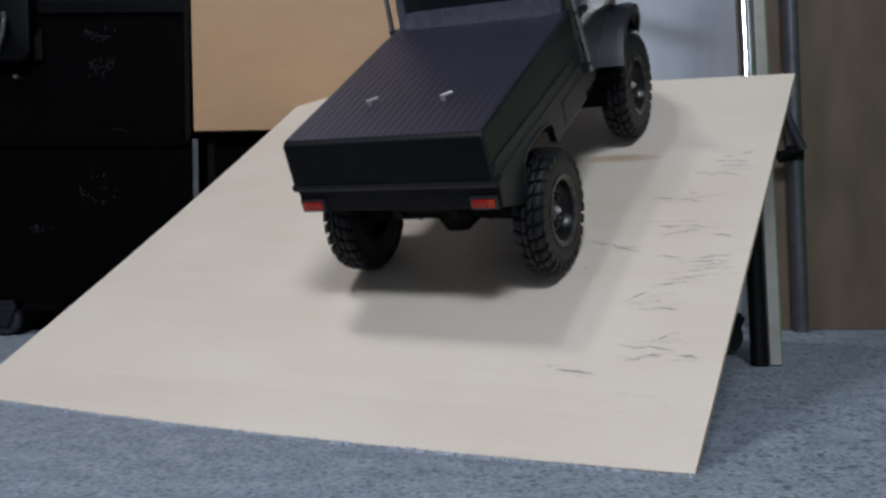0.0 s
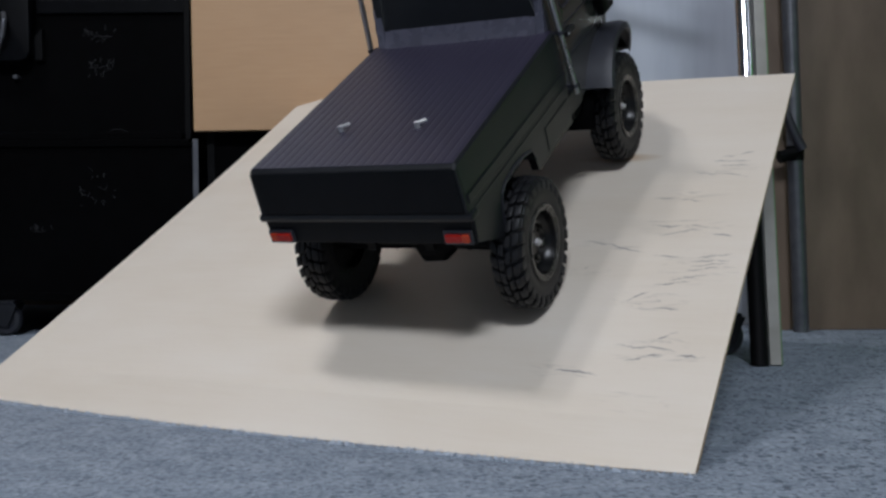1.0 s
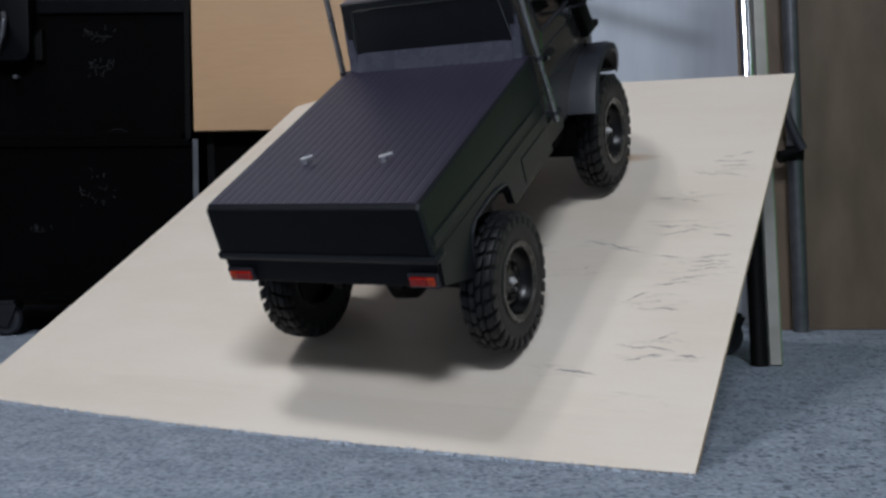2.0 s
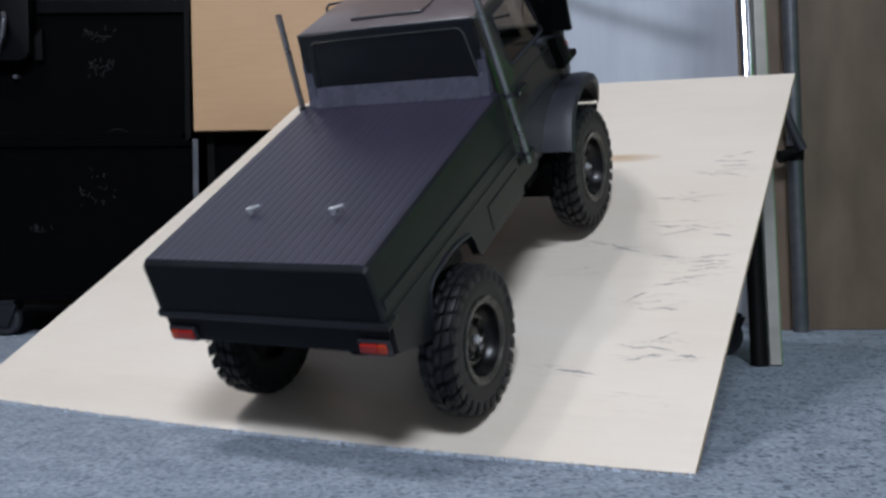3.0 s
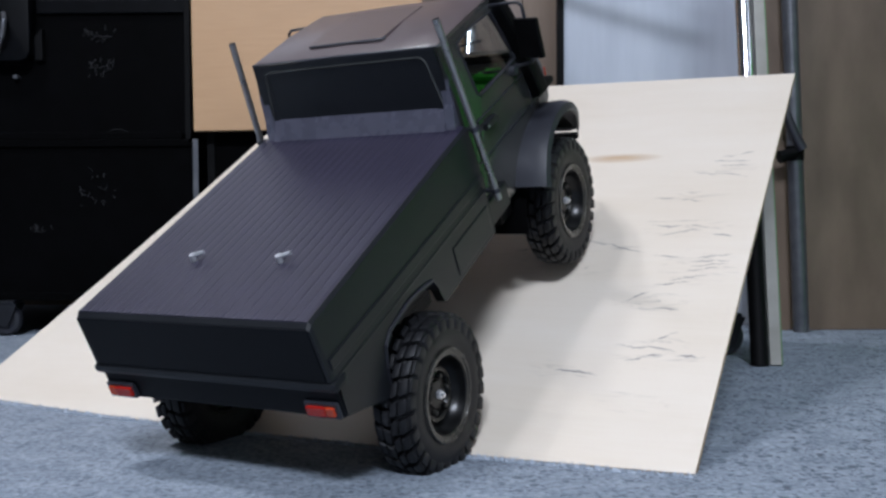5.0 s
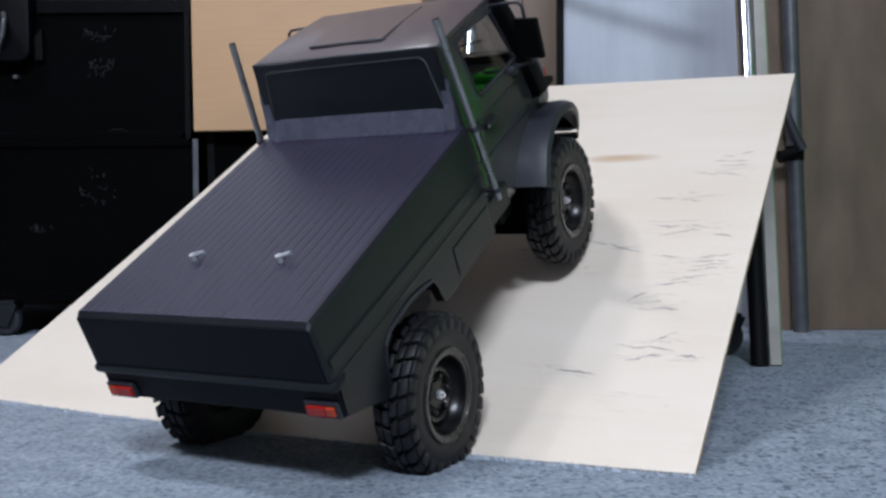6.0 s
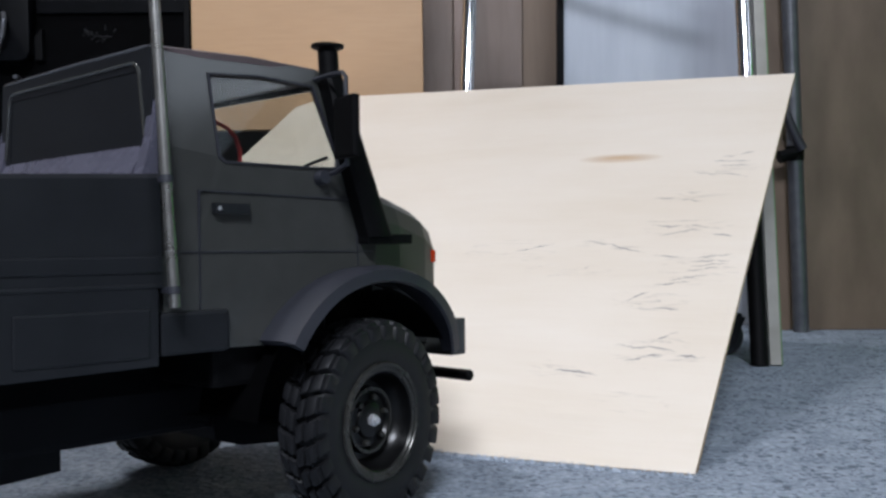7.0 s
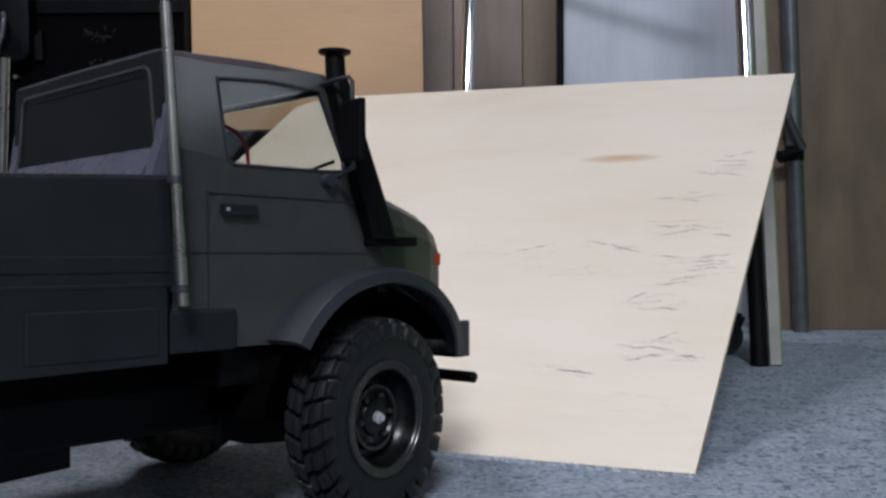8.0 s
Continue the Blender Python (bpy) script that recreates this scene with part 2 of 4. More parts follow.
RED_WIRE = material("red_wire", (0.5, 0.03, 0.03), 0.4)
PLY, VENEER, CARPET, CASE = plywood(), board_wood(), carpet_felt(), case_black()
PLY_EDGE = worn("ply_edge", (0.36, 0.25, 0.14), (0.55, 0.43, 0.29), (0.6, 0.8), scale=30, grain=(1, 1, 40), relief=0.2)
BROWN = worn("brown_hardboard", (0.086, 0.060, 0.042), (0.174, 0.126, 0.089), (0.45, 0.65), scale=7, grain=(3, 3, 1.2), relief=0.08, dist=0.001)
TAN = worn("tan_board", (0.20, 0.145, 0.105), (0.29, 0.215, 0.16), (0.5, 0.7), scale=7, grain=(9, 9, 1.2), relief=0.08, dist=0.001)
# Unseen walls, kept dark so black surfaces mirror and catch little light.
WALL = worn("wall_dark", (0.10, 0.10, 0.10), (0.14, 0.14, 0.135), (0.8, 0.9), scale=20, relief=0.2, dist=0.002)
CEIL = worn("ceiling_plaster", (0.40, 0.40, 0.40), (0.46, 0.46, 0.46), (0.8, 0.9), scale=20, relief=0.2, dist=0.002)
PALE = worn("pale_strip", (0.22, 0.215, 0.19), (0.33, 0.32, 0.29), (0.5, 0.65), scale=40, relief=0.1)
GREEN_EDGE = worn("green_edge", (0.07, 0.16, 0.06), (0.12, 0.22, 0.09), (0.5, 0.6), scale=60)
GREEN = worn("green_plastic", (0.06, 0.55, 0.03), (0.09, 0.66, 0.05), (0.35, 0.5), scale=20, relief=0.08)
PINK = worn("pinkish_plank", (0.36, 0.265, 0.225), (0.48, 0.37, 0.32), (0.5, 0.7), scale=7, grain=(9, 9, 1.2), relief=0.08, dist=0.001)
GREYBROWN = worn("grey_brown_plank", (0.235, 0.178, 0.150), (0.33, 0.262, 0.225), (0.5, 0.7), scale=7, grain=(9, 9, 1.2), relief=0.08, dist=0.001)
ACRYLIC = worn("milky_acrylic", (0.45, 0.48, 0.55), (0.56, 0.59, 0.66), (0.16, 0.30), scale=6, grain=(8, 8, 1), relief=0.05, dist=0.001)
CHALK = worn("chalk_rub", (0.002, 0.002, 0.003), (0.014, 0.014, 0.017), (0.8, 0.9), scale=200)
# Paler than carpet_felt: brightness put in to offset the fibres' own shading.
FIBRE = worn("felt_fibre_lit", (0.36, 0.41, 0.48), (0.56, 0.62, 0.70), (0.9, 1.0), scale=300, relief=0.0, spec=0.1)
CASE_DARK = worn("case_moulding", (0.0006, 0.0007, 0.0011), (0.0018, 0.0020, 0.0032), (0.30, 0.45), scale=120, relief=0.1, dist=0.0004, spec=0.12)
CASE_METAL = worn("case_metal", (0.004, 0.0046, 0.0066), (0.012, 0.0135, 0.019), (0.35, 0.5), scale=120, relief=0.1, dist=0.0004, spec=0.4)
CAB_GLASS = clear_pane("cab_glass", (0.93, 0.94, 0.93), 0.03)


# ---- mesh helpers ----
def part(name, bm, mat, parent=None, label="", smooth=False):
    me = bpy.data.meshes.new(name)
    bmesh.ops.recalc_face_normals(bm, faces=bm.faces)
    bm.to_mesh(me)
    bm.free()
    me.materials.append(mat)
    if smooth:
        me.shade_smooth()
        me.set_sharp_from_angle(angle=radians(38))
    ob = new(name, me)
    ob.parent = parent
    return tagged(ob, label)


def thing(name, label, category, group="", kind=""):
    return tagged(new(name), label, category, group, kind)


def soften(bm, geom_edges, width, segments=2):
    bmesh.ops.bevel(bm, geom=geom_edges, offset=width, segments=segments, profile=0.6, affect="EDGES")


def box(bm, lo, hi, bevel=0.0, m=None):
    r = bmesh.ops.create_cube(bm, size=1.0)
    vs = r["verts"]
    for v in vs:
        v.co = Vector([lo[i] + (v.co[i] + 0.5) * (hi[i] - lo[i]) for i in range(3)])
    if bevel:
        es = list({e for v in vs for e in v.link_edges})
        r = bmesh.ops.bevel(bm, geom=es, offset=bevel, segments=2, profile=0.6, affect="EDGES")
        vs = r["verts"]
    if m is not None:
        bmesh.ops.transform(bm, matrix=m, verts=list({v for v in vs}))
    return bm


def tube(bm, path, radius, seg=12, cap=True):
    """A round bar along the points of path; radius is a number or one for each point."""
    pts = [Vector(p) for p in path]
    rad = radius if isinstance(radius, (list, tuple)) else [radius] * len(pts)
    rings = []
    side = None
    for i, p in enumerate(pts):
        d = (pts[min(i + 1, len(pts) - 1)] - pts[max(i - 1, 0)]).normalized()
        if side is None:
            side = d.orthogonal().normalized()
        side = (side - d * side.dot(d)).normalized()
        up = d.cross(side)
        rings.append([bm.verts.new(p + rad[i] * (math.cos(2 * math.pi * k / seg) * side + math.sin(2 * math.pi * k / seg) * up)) for k in range(seg)])
    for a, b in zip(rings, rings[1:]):
        for k in range(seg):
            bm.faces.new((a[k], a[(k + 1) % seg], b[(k + 1) % seg], b[k]))
    if cap:
        bm.faces.new(rings[0][::-1]), bm.faces.new(rings[-1])
    return bm


def prism(bm, outline, place, lo, hi):
    """outline: (a, b) pairs; place(a, b, c) gives the point, c going from lo to hi."""
    a = [bm.verts.new(place(u, v, lo)) for u, v in outline]
    b = [bm.verts.new(place(u, v, hi)) for u, v in outline]
    n = len(outline)
    bm.faces.new(a[::-1]), bm.faces.new(b)
    for i in range(n):
        bm.faces.new((a[i], a[(i + 1) % n], b[(i + 1) % n], b[i]))
    return bm


def holed(bm, outer, inner, place, lo, hi):
    """A plate with a hole: outer and inner outlines with the same number of points."""
    n = len(outer)
    rings = [[bm.verts.new(place(u, v, c)) for u, v in o] for o in (outer, inner) for c in (lo, hi)]
    for i in range(n):
        j = (i + 1) % n
        o0, o1, i0, i1 = rings
        bm.faces.new((o0[i], o0[j], i0[j], i0[i]))
        bm.faces.new((o1[i], o1[j], i1[j], i1[i]))
        bm.faces.new((o0[i], o0[j], o1[j], o1[i]))
        bm.faces.new((i0[i], i0[j], i1[j], i1[i]))
    return bm


def lathe(bm, profile, seg=48):
    """profile: (radius, y); turned round the y axis."""
    rings = [[bm.verts.new((r * math.cos(2 * math.pi * k / seg), y, r * math.sin(2 * math.pi * k / seg))) for k in range(seg)] for r, y in profile]
    for a, b in zip(rings, rings[1:]):
        for k in range(seg):
            bm.faces.new((a[k], a[(k + 1) % seg], b[(k + 1) % seg], b[k]))
    return rings


def xzy(x, z, y):
    return (x, y, z)


def yzx(y, z, x):
    return (x, y, z)


def mirror_y(o):
    return lambda u, v, c: (lambda p: (p[0], -p[1], p[2]))(o(u, v, c))


# ---- the room ----
def slab(name, lo, hi, mat, label, category):
    bm = bmesh.new()
    box(bm, lo, hi)
    return tagged(part(name, bm, mat), label, category, kind="structure")


def floor_sheet():
    bm = bmesh.new()
    box(bm, (-3.0, -2.6, -0.05), (3.0, 4.1, 0.0))
    return tagged(part("floor", bm, CARPET), "blue-grey speckled felt carpet on the workshop floor", "floor", kind="structure")


floor_sheet()
# Cut low so the bed cover can mirror the added rear panel over it.
slab("wall_north", (-3.0, 1.85, 0.0), (3.0, 1.95, 1.05), BROWN, "brown backing wall behind the stacked things, cut low", "wall")
# unseen, set back to make room for that panel
slab("wall_far", (-3.0, 4.0, 0.0), (3.0, 4.1, 2.5), WALL, "dark unseen room wall", "wall")
slab("wall_south", (-3.0, -2.6, 0.0), (3.0, -2.5, 2.5), WALL, "dark unseen room wall", "wall")
slab("wall_west", (-3.1, -2.5, 0.0), (-3.0, 4.0, 2.5), WALL, "dark unseen room wall", "wall")


def wall_with_window():
    bm = bmesh.new()
    holed(bm, [(-2.5, 0.0), (4.0, 0.0), (4.0, 2.5), (-2.5, 2.5)], [(-1.9, 1.5), (0.5, 1.5), (0.5, 2.1), (-1.9, 2.1)], yzx, 3.0, 3.1)
    return tagged(part("wall_east", bm, WALL), "dark unseen room wall with a long high window", "wall", kind="structure")


wall_with_window()
slab("ceiling", (-3.1, -2.6, 2.5), (3.1, 4.1, 2.6), CEIL, "plain pale ceiling", "ceiling")


# ---- the ramp ----
FOOT_L, FOOT_R = Vector((-0.4276, 0.8674, 0.0012)), Vector((0.1491, 0.5780, 0.0012))
HEAD_L, HEAD_R = Vector((-0.1887, 1.3535, 0.3233)), Vector((0.3742, 1.0411, 0.3073))


def ramp_frame():
    ex = (FOOT_R - FOOT_L).normalized()
    n = ex.cross(((HEAD_L + HEAD_R) / 2 - (FOOT_L + FOOT_R) / 2)).normalized()
    ey = n.cross(ex)
    m = Matrix((ex, ey, n)).transposed().to_4x4()
    m.translation = FOOT_L
    return m


def plywood_ramp():
    m = ramp_frame()
    inv = m.inverted()
    c = [inv @ p for p in (FOOT_L, FOOT_R, HEAD_R, HEAD_L)]
    bm = bmesh.new()
    n = 14
    grid = {}
    for i in range(n + 1):
        for j in range(n + 1):
            s, t = i / n, j / n
            p = (c[0] * (1 - s) + c[1] * s) * (1 - t) + (c[3] * (1 - s) + c[2] * s) * t
            for k, dz in enumerate((0.0, -0.0042)):
                # the foot is pressed flat along the carpet in the middle
                bow = 0.017 * 4 * s * (1 - s) * max(0.0, 1 - t * n) ** 2
                grid[i, j, k] = bm.verts.new((p.x, p.y - bow * 0.86, dz + bow * 0.5 - 0.0175 * t * (1 - t) * (1 - s) ** 2))
    for i in range(n):
        for j in range(n):
            for k in (0, 1):
                bm.faces.new([grid[a, b, k] for a, b in ((i, j), (i + 1, j), (i + 1, j + 1), (i, j + 1))])
    for i in range(n):
        for a, b in (((i, 0), (i + 1, 0)), ((i, n), (i + 1, n)), ((0, i), (0, i + 1)), ((n, i), (n, i + 1))):
            f = bm.faces.new((grid[a + (0,)], grid[b + (0,)], grid[b + (1,)], grid[a + (1,)]))
            f.material_index = 1
    ob = part("plywood_ramp", bm, PLY)
    ob.data.materials.append(PLY_EDGE)
    ob.matrix_basis = m
    return tagged(ob, "pale birch plywood sheet with grey scuffs, propped as a ramp", "ramp")


plywood_ramp()


# ---- things behind the ramp ----
def leg_stand():
    """The chrome-legged stand that the ramp's head leans on."""
    st = thing("metal_stand", "chrome-legged stand holding up the head of the plywood ramp", "stand")
    feet = [((0.329, 1.015, 0.0), (0.3413, 1.151, 0.62)), ((0.018, 1.18, 0.0), (0.045, 1.312, 0.62))]
    for a, b in feet[:2]:
        bm = bmesh.new()
        tube(bm, [a, b], 0.0086, 24)
        leg = part("leg", bm, CHROME, st, "bright chrome tube leg", True)
        bm = bmesh.new()
        tube(bm, [a, Vector(a).lerp(Vector(b), 0.03)], 0.0092, 24)
        part("rubber_foot", bm, UNDER, leg, "black rubber foot", True)
        # added black cover that keeps mirrored green off the lower chrome
        bm = bmesh.new()
        tube(bm, [Vector(a).lerp(Vector(b), 0.03), Vector(a).lerp(Vector(b), 0.42)], 0.0089, 24)
        part("leg_black", bm, UNDER, leg, "black stretch of the lower leg", True)
    bm = bmesh.new()
    tube(bm, [Vector(feet[0][0]).lerp(Vector(feet[0][1]), 0.46), Vector(feet[1][0]).lerp(Vector(feet[1][1]), 0.46)], 0.005, 12)
    part("crossbar", bm, CHROME, st, "chrome crossbar under the ramp", True)
    bm = bmesh.new()
    tube(bm, [Vector(feet[0][0]).lerp(Vector(feet[0][1]), 0.93), Vector(feet[1][0]).lerp(Vector(feet[1][1]), 0.93)], 0.0066, 12)
    part("crossbar", bm, CHROME, st, "chrome crossbar between the legs", True)
    return st


leg_stand()


def prop_strip():
    """A pale batten with a green edge that stands beside the stand's leg."""
    st = thing("batten", "pale narrow batten with a green edge beside the stand leg", "batten")
    bm = bmesh.new()
    box(bm, (-0.0060, -0.006, 0), (0.0060, 0.006, 0.66), 0.001)
    part("strip", bm, PALE, st)
    # thin green line down one edge of the batten
    bm = bmesh.new()
    box(bm, (0.0060, -0.006, 0), (0.0072, 0.006, 0.66), 0.0003)
    part("edge_line", bm, GREEN_EDGE, st, "thin dull green edge")
    st.matrix_basis = pose(0.3455, 1.018, 0.0, -12.5, 1.3, 0)
    return st


prop_strip()


def grey_tube():
    st = thing("grey_tube", "dull grey metal tube standing upright with a black clamp", "tube")
    bm = bmesh.new()
    tube(bm, [(0, 0, 0), (-0.028, 0, 0.7)], 0.0105, 18)
    part("tube", bm, TUBE_GREY, st, "", True)
    bm = bmesh.new()
    tube(bm, [(-0.0093, 0, 0.232), (-0.0100, 0, 0.252)], 0.0118, 18)
    clamp = part("clamp", bm, UNDER, st, "black plastic clamp", True)
    bm = bmesh.new()
    tube(bm, [(-0.012, -0.012, 0.243), (-0.036, -0.014, 0.236)], [0.006, 0.009], 12)
    part("clamp_knob", bm, UNDER, clamp, "black clamp knob", True)
    bm = bmesh.new()
    tube(bm, [(-0.0040, -0.014, 0.246), (-0.0160, -0.014, 0.268), (-0.0250, -0.012, 0.294)], [0.0066, 0.0060, 0.0052], 12)
    part("clamp_arm", bm, TRIM, clamp, "dark slanting clamp arm", True)
    st.matrix_basis = pose(0.486, 1.325, 0)
    return st


grey_tube()


def leaning_board(name, lo, hi, mat, label, category, tilt=0.0, bevel=0.0015):
    bm = bmesh.new()
    c = ((lo[0] + hi[0]) / 2, (lo[1] + hi[1]) / 2, lo[2])
    box(bm, [lo[i] - c[i] for i in range(3)], [hi[i] - c[i] for i in range(3)], bevel)
    ob = part(name, bm, mat)
    ob.matrix_basis = pose(*c, tilt, 0, 0)
    return tagged(ob, label, category)


leaning_board("hardboard_panel", (0.425, 1.345, 0.0), (1.35, 1.357, 0.9), BROWN, "large brown hardboard sheet standing upright on the carpet", "panel")
leaning_board("tan_panel", (-0.03, 1.60, 0.0), (0.018, 1.612, 0.95), GREYBROWN, "grey-brown plank standing behind the chrome stand", "panel")
leaning_board("pink_plank", (0.020, 1.594, 0.0), (0.035, 1.612, 0.95), PINK, "narrow pinkish plank standing behind the stand", "panel")
leaning_board("brown_panel", (0.037, 1.64, 0.0), (0.1345, 1.652, 0.95), GREYBROWN, "grey-brown board standing behind the chrome stand", "panel")
leaning_board("brown_panel", (0.1355, 1.642, 0.0), (0.20, 1.654, 0.95), TAN, "warm brown board standing beside the acrylic sheet", "panel")


def acrylic_sheet():
    st = thing("acrylic_sheet", "milky bluish acrylic sheet with a dark edge strip", "panel")
    bm = bmesh.new()
    box(bm, (0.176, 0, 0), (0.445, 0.005, 0.8), 0.001)
    part("sheet", bm, ACRYLIC, st)
    bm = bmesh.new()
    box(bm, (0.1665, -0.004, 0), (0.176, 0.009, 0.8), 0.001)
    part("edge_strip", bm, UNDER, st, "dark edge strip")
    st.matrix_basis = pose(0, 1.42, 0)
    return st


acrylic_sheet()


def equipment_case(name, lo, hi, label, trim_side=True):
    st = thing(name, label, "case", "black cases")
    w, d, h = (hi[i] - lo[i] for i in range(3))
    bm = bmesh.new()
    box(bm, (0.004, 0.004, 0.004), (w - 0.004, d, h - 0.004), 0.004)
    part("shell", bm, CASE, st)
    for x, wide in ((0.0, 0.010), (w - 0.007, 0.007)):
        bm = bmesh.new()
        prism(bm, [(x, 0), (x + wide, 0), (x + wide, 0.003), (x, 0.003)], lambda a, b, c: (a, b, c), 0.0, h)
        part("corner_edge", bm, TUBE_GREY if trim_side and x > 0 else UNDER, st, "rubbed metal corner edging")
    for z in (0.0, h - 0.010):
        bm = bmesh.new()
        box(bm, (0.012, 0.0, z), (w - 0.012, 0.003, z + 0.010), 0.001)
        part("rail", bm, CASE, st, "black edge rail")
    st.matrix_basis = pose(*lo)
    return st


lower = equipment_case("equipment_case", (-0.85, 1.34, 0.0485), (-0.334, 1.74, 0.268), "black equipment case with a rubbed metal corner edge, on castors")
upper = equipment_case("equipment_case", (-0.86, 1.345, 0.2685), (-0.345, 1.75, 0.72), "black equipment case stacked on another, faint chalk scrawls", False)
side = equipment_case("equipment_case", (-0.326, 1.36, 0.0), (0.02, 1.72, 0.2790), "black equipment case carrying the honey-coloured board", False)


def chalk(parent, strokes, y):
    for pts in strokes:
        bm = bmesh.new()
        tube(bm, [(x, y, z) for x, z in pts], 0.0005, 5)
        part("chalk_stroke", bm, CHALK, parent, "faint grey chalk stroke")


def scrawl(x, z, w, h, n, seed):
    """A rubbed, unreadable chalk stroke."""
    rng = random.Random(seed)
    return [(x + w * (i / (n - 1) + rng.uniform(-0.12, 0.12)), z + h * rng.uniform(-0.5, 0.5)) for i in range(n)]


def smudge(x, z, w, h, n, seed):
    """A patch of short, half-rubbed chalk dashes."""
    rng = random.Random(seed)
    out = []
    for i in range(n):
        cx, cz, turn, reach = x + w * rng.random(), z + h * rng.random(), rng.uniform(0.2, 2.9), rng.uniform(0.0015, 0.0045)
        bend = rng.uniform(-0.8, 0.8)
        out.append([(cx, cz), (cx + reach * math.cos(turn), cz + reach * math.sin(turn)), (cx + reach * (math.cos(turn) + math.cos(turn + bend)), cz + reach * (math.sin(turn) + math.sin(turn + bend)))])
    return out


chalk(upper, smudge(0.370, 0.132, 0.040, 0.018, 13, 1) + smudge(0.374, 0.084, 0.036, 0.022, 18, 2) + [scrawl(0.376, 0.098, 0.030, 0.012, 6, 11), scrawl(0.372, 0.144, 0.036, 0.010, 6, 13)]
      + [[(0.400, 0.008), (0.408, 0.014), (0.420, 0.014), (0.432, 0.008), (0.440, 0.002)]], 0.0038)
chalk(lower, smudge(0.352, 0.128, 0.050, 0.024, 16, 3) + smudge(0.282, 0.092, 0.036, 0.006, 9, 4) + smudge(0.340, 0.166, 0.050, 0.014, 5, 5), 0.003)


bm = bmesh.new()
corner = [(0.200, 0.300), (0.200, 0.110), (0.214, 0.104), (0.292, 0.104), (0.301, 0.108), (0.305, 0.117), (0.305, 0.300)]
prism(bm, corner, xzy, -0.022, 0.003)
soften(bm, bm.edges[:], 0.004)
part("corner_plate", bm, CASE_DARK, upper, "dark blue-grey moulded corner plate", True)
bm = bmesh.new()
box(bm, (0.306, -0.0015, 0.172), (0.508, 0.003, 0.190), 0.001)
part("lid_band", bm, CASE_DARK, upper, "dark band along the lid")
bm = bmesh.new()
tube(bm, [(0.262, -0.020, 0.118), (0.268, -0.034, 0.120), (0.276, -0.038, 0.136), (0.278, -0.036, 0.156), (0.270, -0.020, 0.168)], 0.0036, 10)
part("case_handle", bm, TUBE_GREY, upper, "rubbed grey bent case handle", True)
bm = bmesh.new()
prism(bm, [(0.3055, 0.108), (0.316, 0.108), (0.316, 0.150), (0.3055, 0.140)], lambda a, b, c: (a, c, b), -0.006, 0.004)
part("latch_plate", bm, UNDER, upper, "dark grey latch plate")
bm = bmesh.new()
tube(bm, [(0.2785, -0.006, 0.0855), (0.2785, 0.004, 0.0855)], 0.0032, 12)
part("latch_stud", bm, TUBE_GREY, upper, "bright latch stud", True)


def castor(x, y, label="black castor wheel under the equipment case", group="castors under the case"):
    st = thing("castor", label, "castor", group)
    bm = bmesh.new()
    lathe(bm, [(0.005, -0.0085), (0.011, -0.0085), (0.0125, -0.0100), (0.0180, -0.0095), (0.0205, -0.007), (0.0215, 0), (0.0205, 0.007), (0.0180, 0.0095), (0.0125, 0.0100), (0.011, 0.0085), (0.005, 0.0085)], 32)
    bmesh.ops.transform(bm, matrix=pose(0, 0, 0.0215, 0, 0, 12), verts=bm.verts)
    wheel = part("wheel", bm, TRIM, st, "", True)
    bm = bmesh.new()
    tube(bm, [(0.0026, -0.0130, 0.0215), (-0.0026, 0.0130, 0.0215)], 0.0042, 12)
    part("axle_pin", bm, CASE_METAL, wheel, "", True)
    bm = bmesh.new()
    box(bm, (-0.016, -0.016, 0.0440), (0.016, 0.016, 0.0485), 0.001)
    for s in (-1, 1):
        lo, hi = sorted((s * 0.0125, s * 0.0150))
        prism(bm, [(-0.008, 0.014), (0.008, 0.014), (0.020, 0.0445), (-0.014, 0.0445)], xzy, lo, hi)
    part("fork", bm, CASE_METAL, st, "dark pressed-metal fork")
    st.matrix_basis = pose(x, y, 0)
    return st


castor(-0.602, 1.345), castor(-0.37, 1.385), castor(-0.37, 1.71), castor(-0.80, 1.71), castor(-0.80, 1.40)
castor(0.316, 1.10, "black castor wheel on the carpet behind the ramp", "")


def honey_board():
    bm = bmesh.new()
    box(bm, (-0.338, 0, 0), (-0.0245, 0.016, 0.62), 0.001)
    ob = part("honey_board", bm, VENEER)
    ob.matrix_basis = pose(0, 1.335, 0.2815, 0, -0.6, 0)
    return tagged(ob, "honey-coloured veneered board standing on a black case", "board")


honey_board()


# Unseen green thing known by its reflection in the door, built as a box.
def mirrored_green_box():
    st = thing("green_box", "unseen bright green box, placed for its reflection in the cab door", "crate")
    bm = bmesh.new()
    box(bm, (0, 0, 0), (0.26, 0.26, 0.47), 0.010)
    part("tub", bm, GREEN, st)
    bm = bmesh.new()
    box(bm, (-0.008, -0.008, 0.47), (0.268, 0.268, 0.488), 0.006)
    part("lid", bm, GREEN, st)
    st.matrix_basis = pose(0.69, 0.922, 0, 0, 0, -8)
    return st


mirrored_green_box()


# ---- the model truck: x forwards, y to its left, z up from the floor under the rear axle ----
WHEELBASE, TYRE_R, WHEEL_Y = 0.2488, 0.0558, 0.0884
ROLL_R, SINK = 0.0521, 0.0037


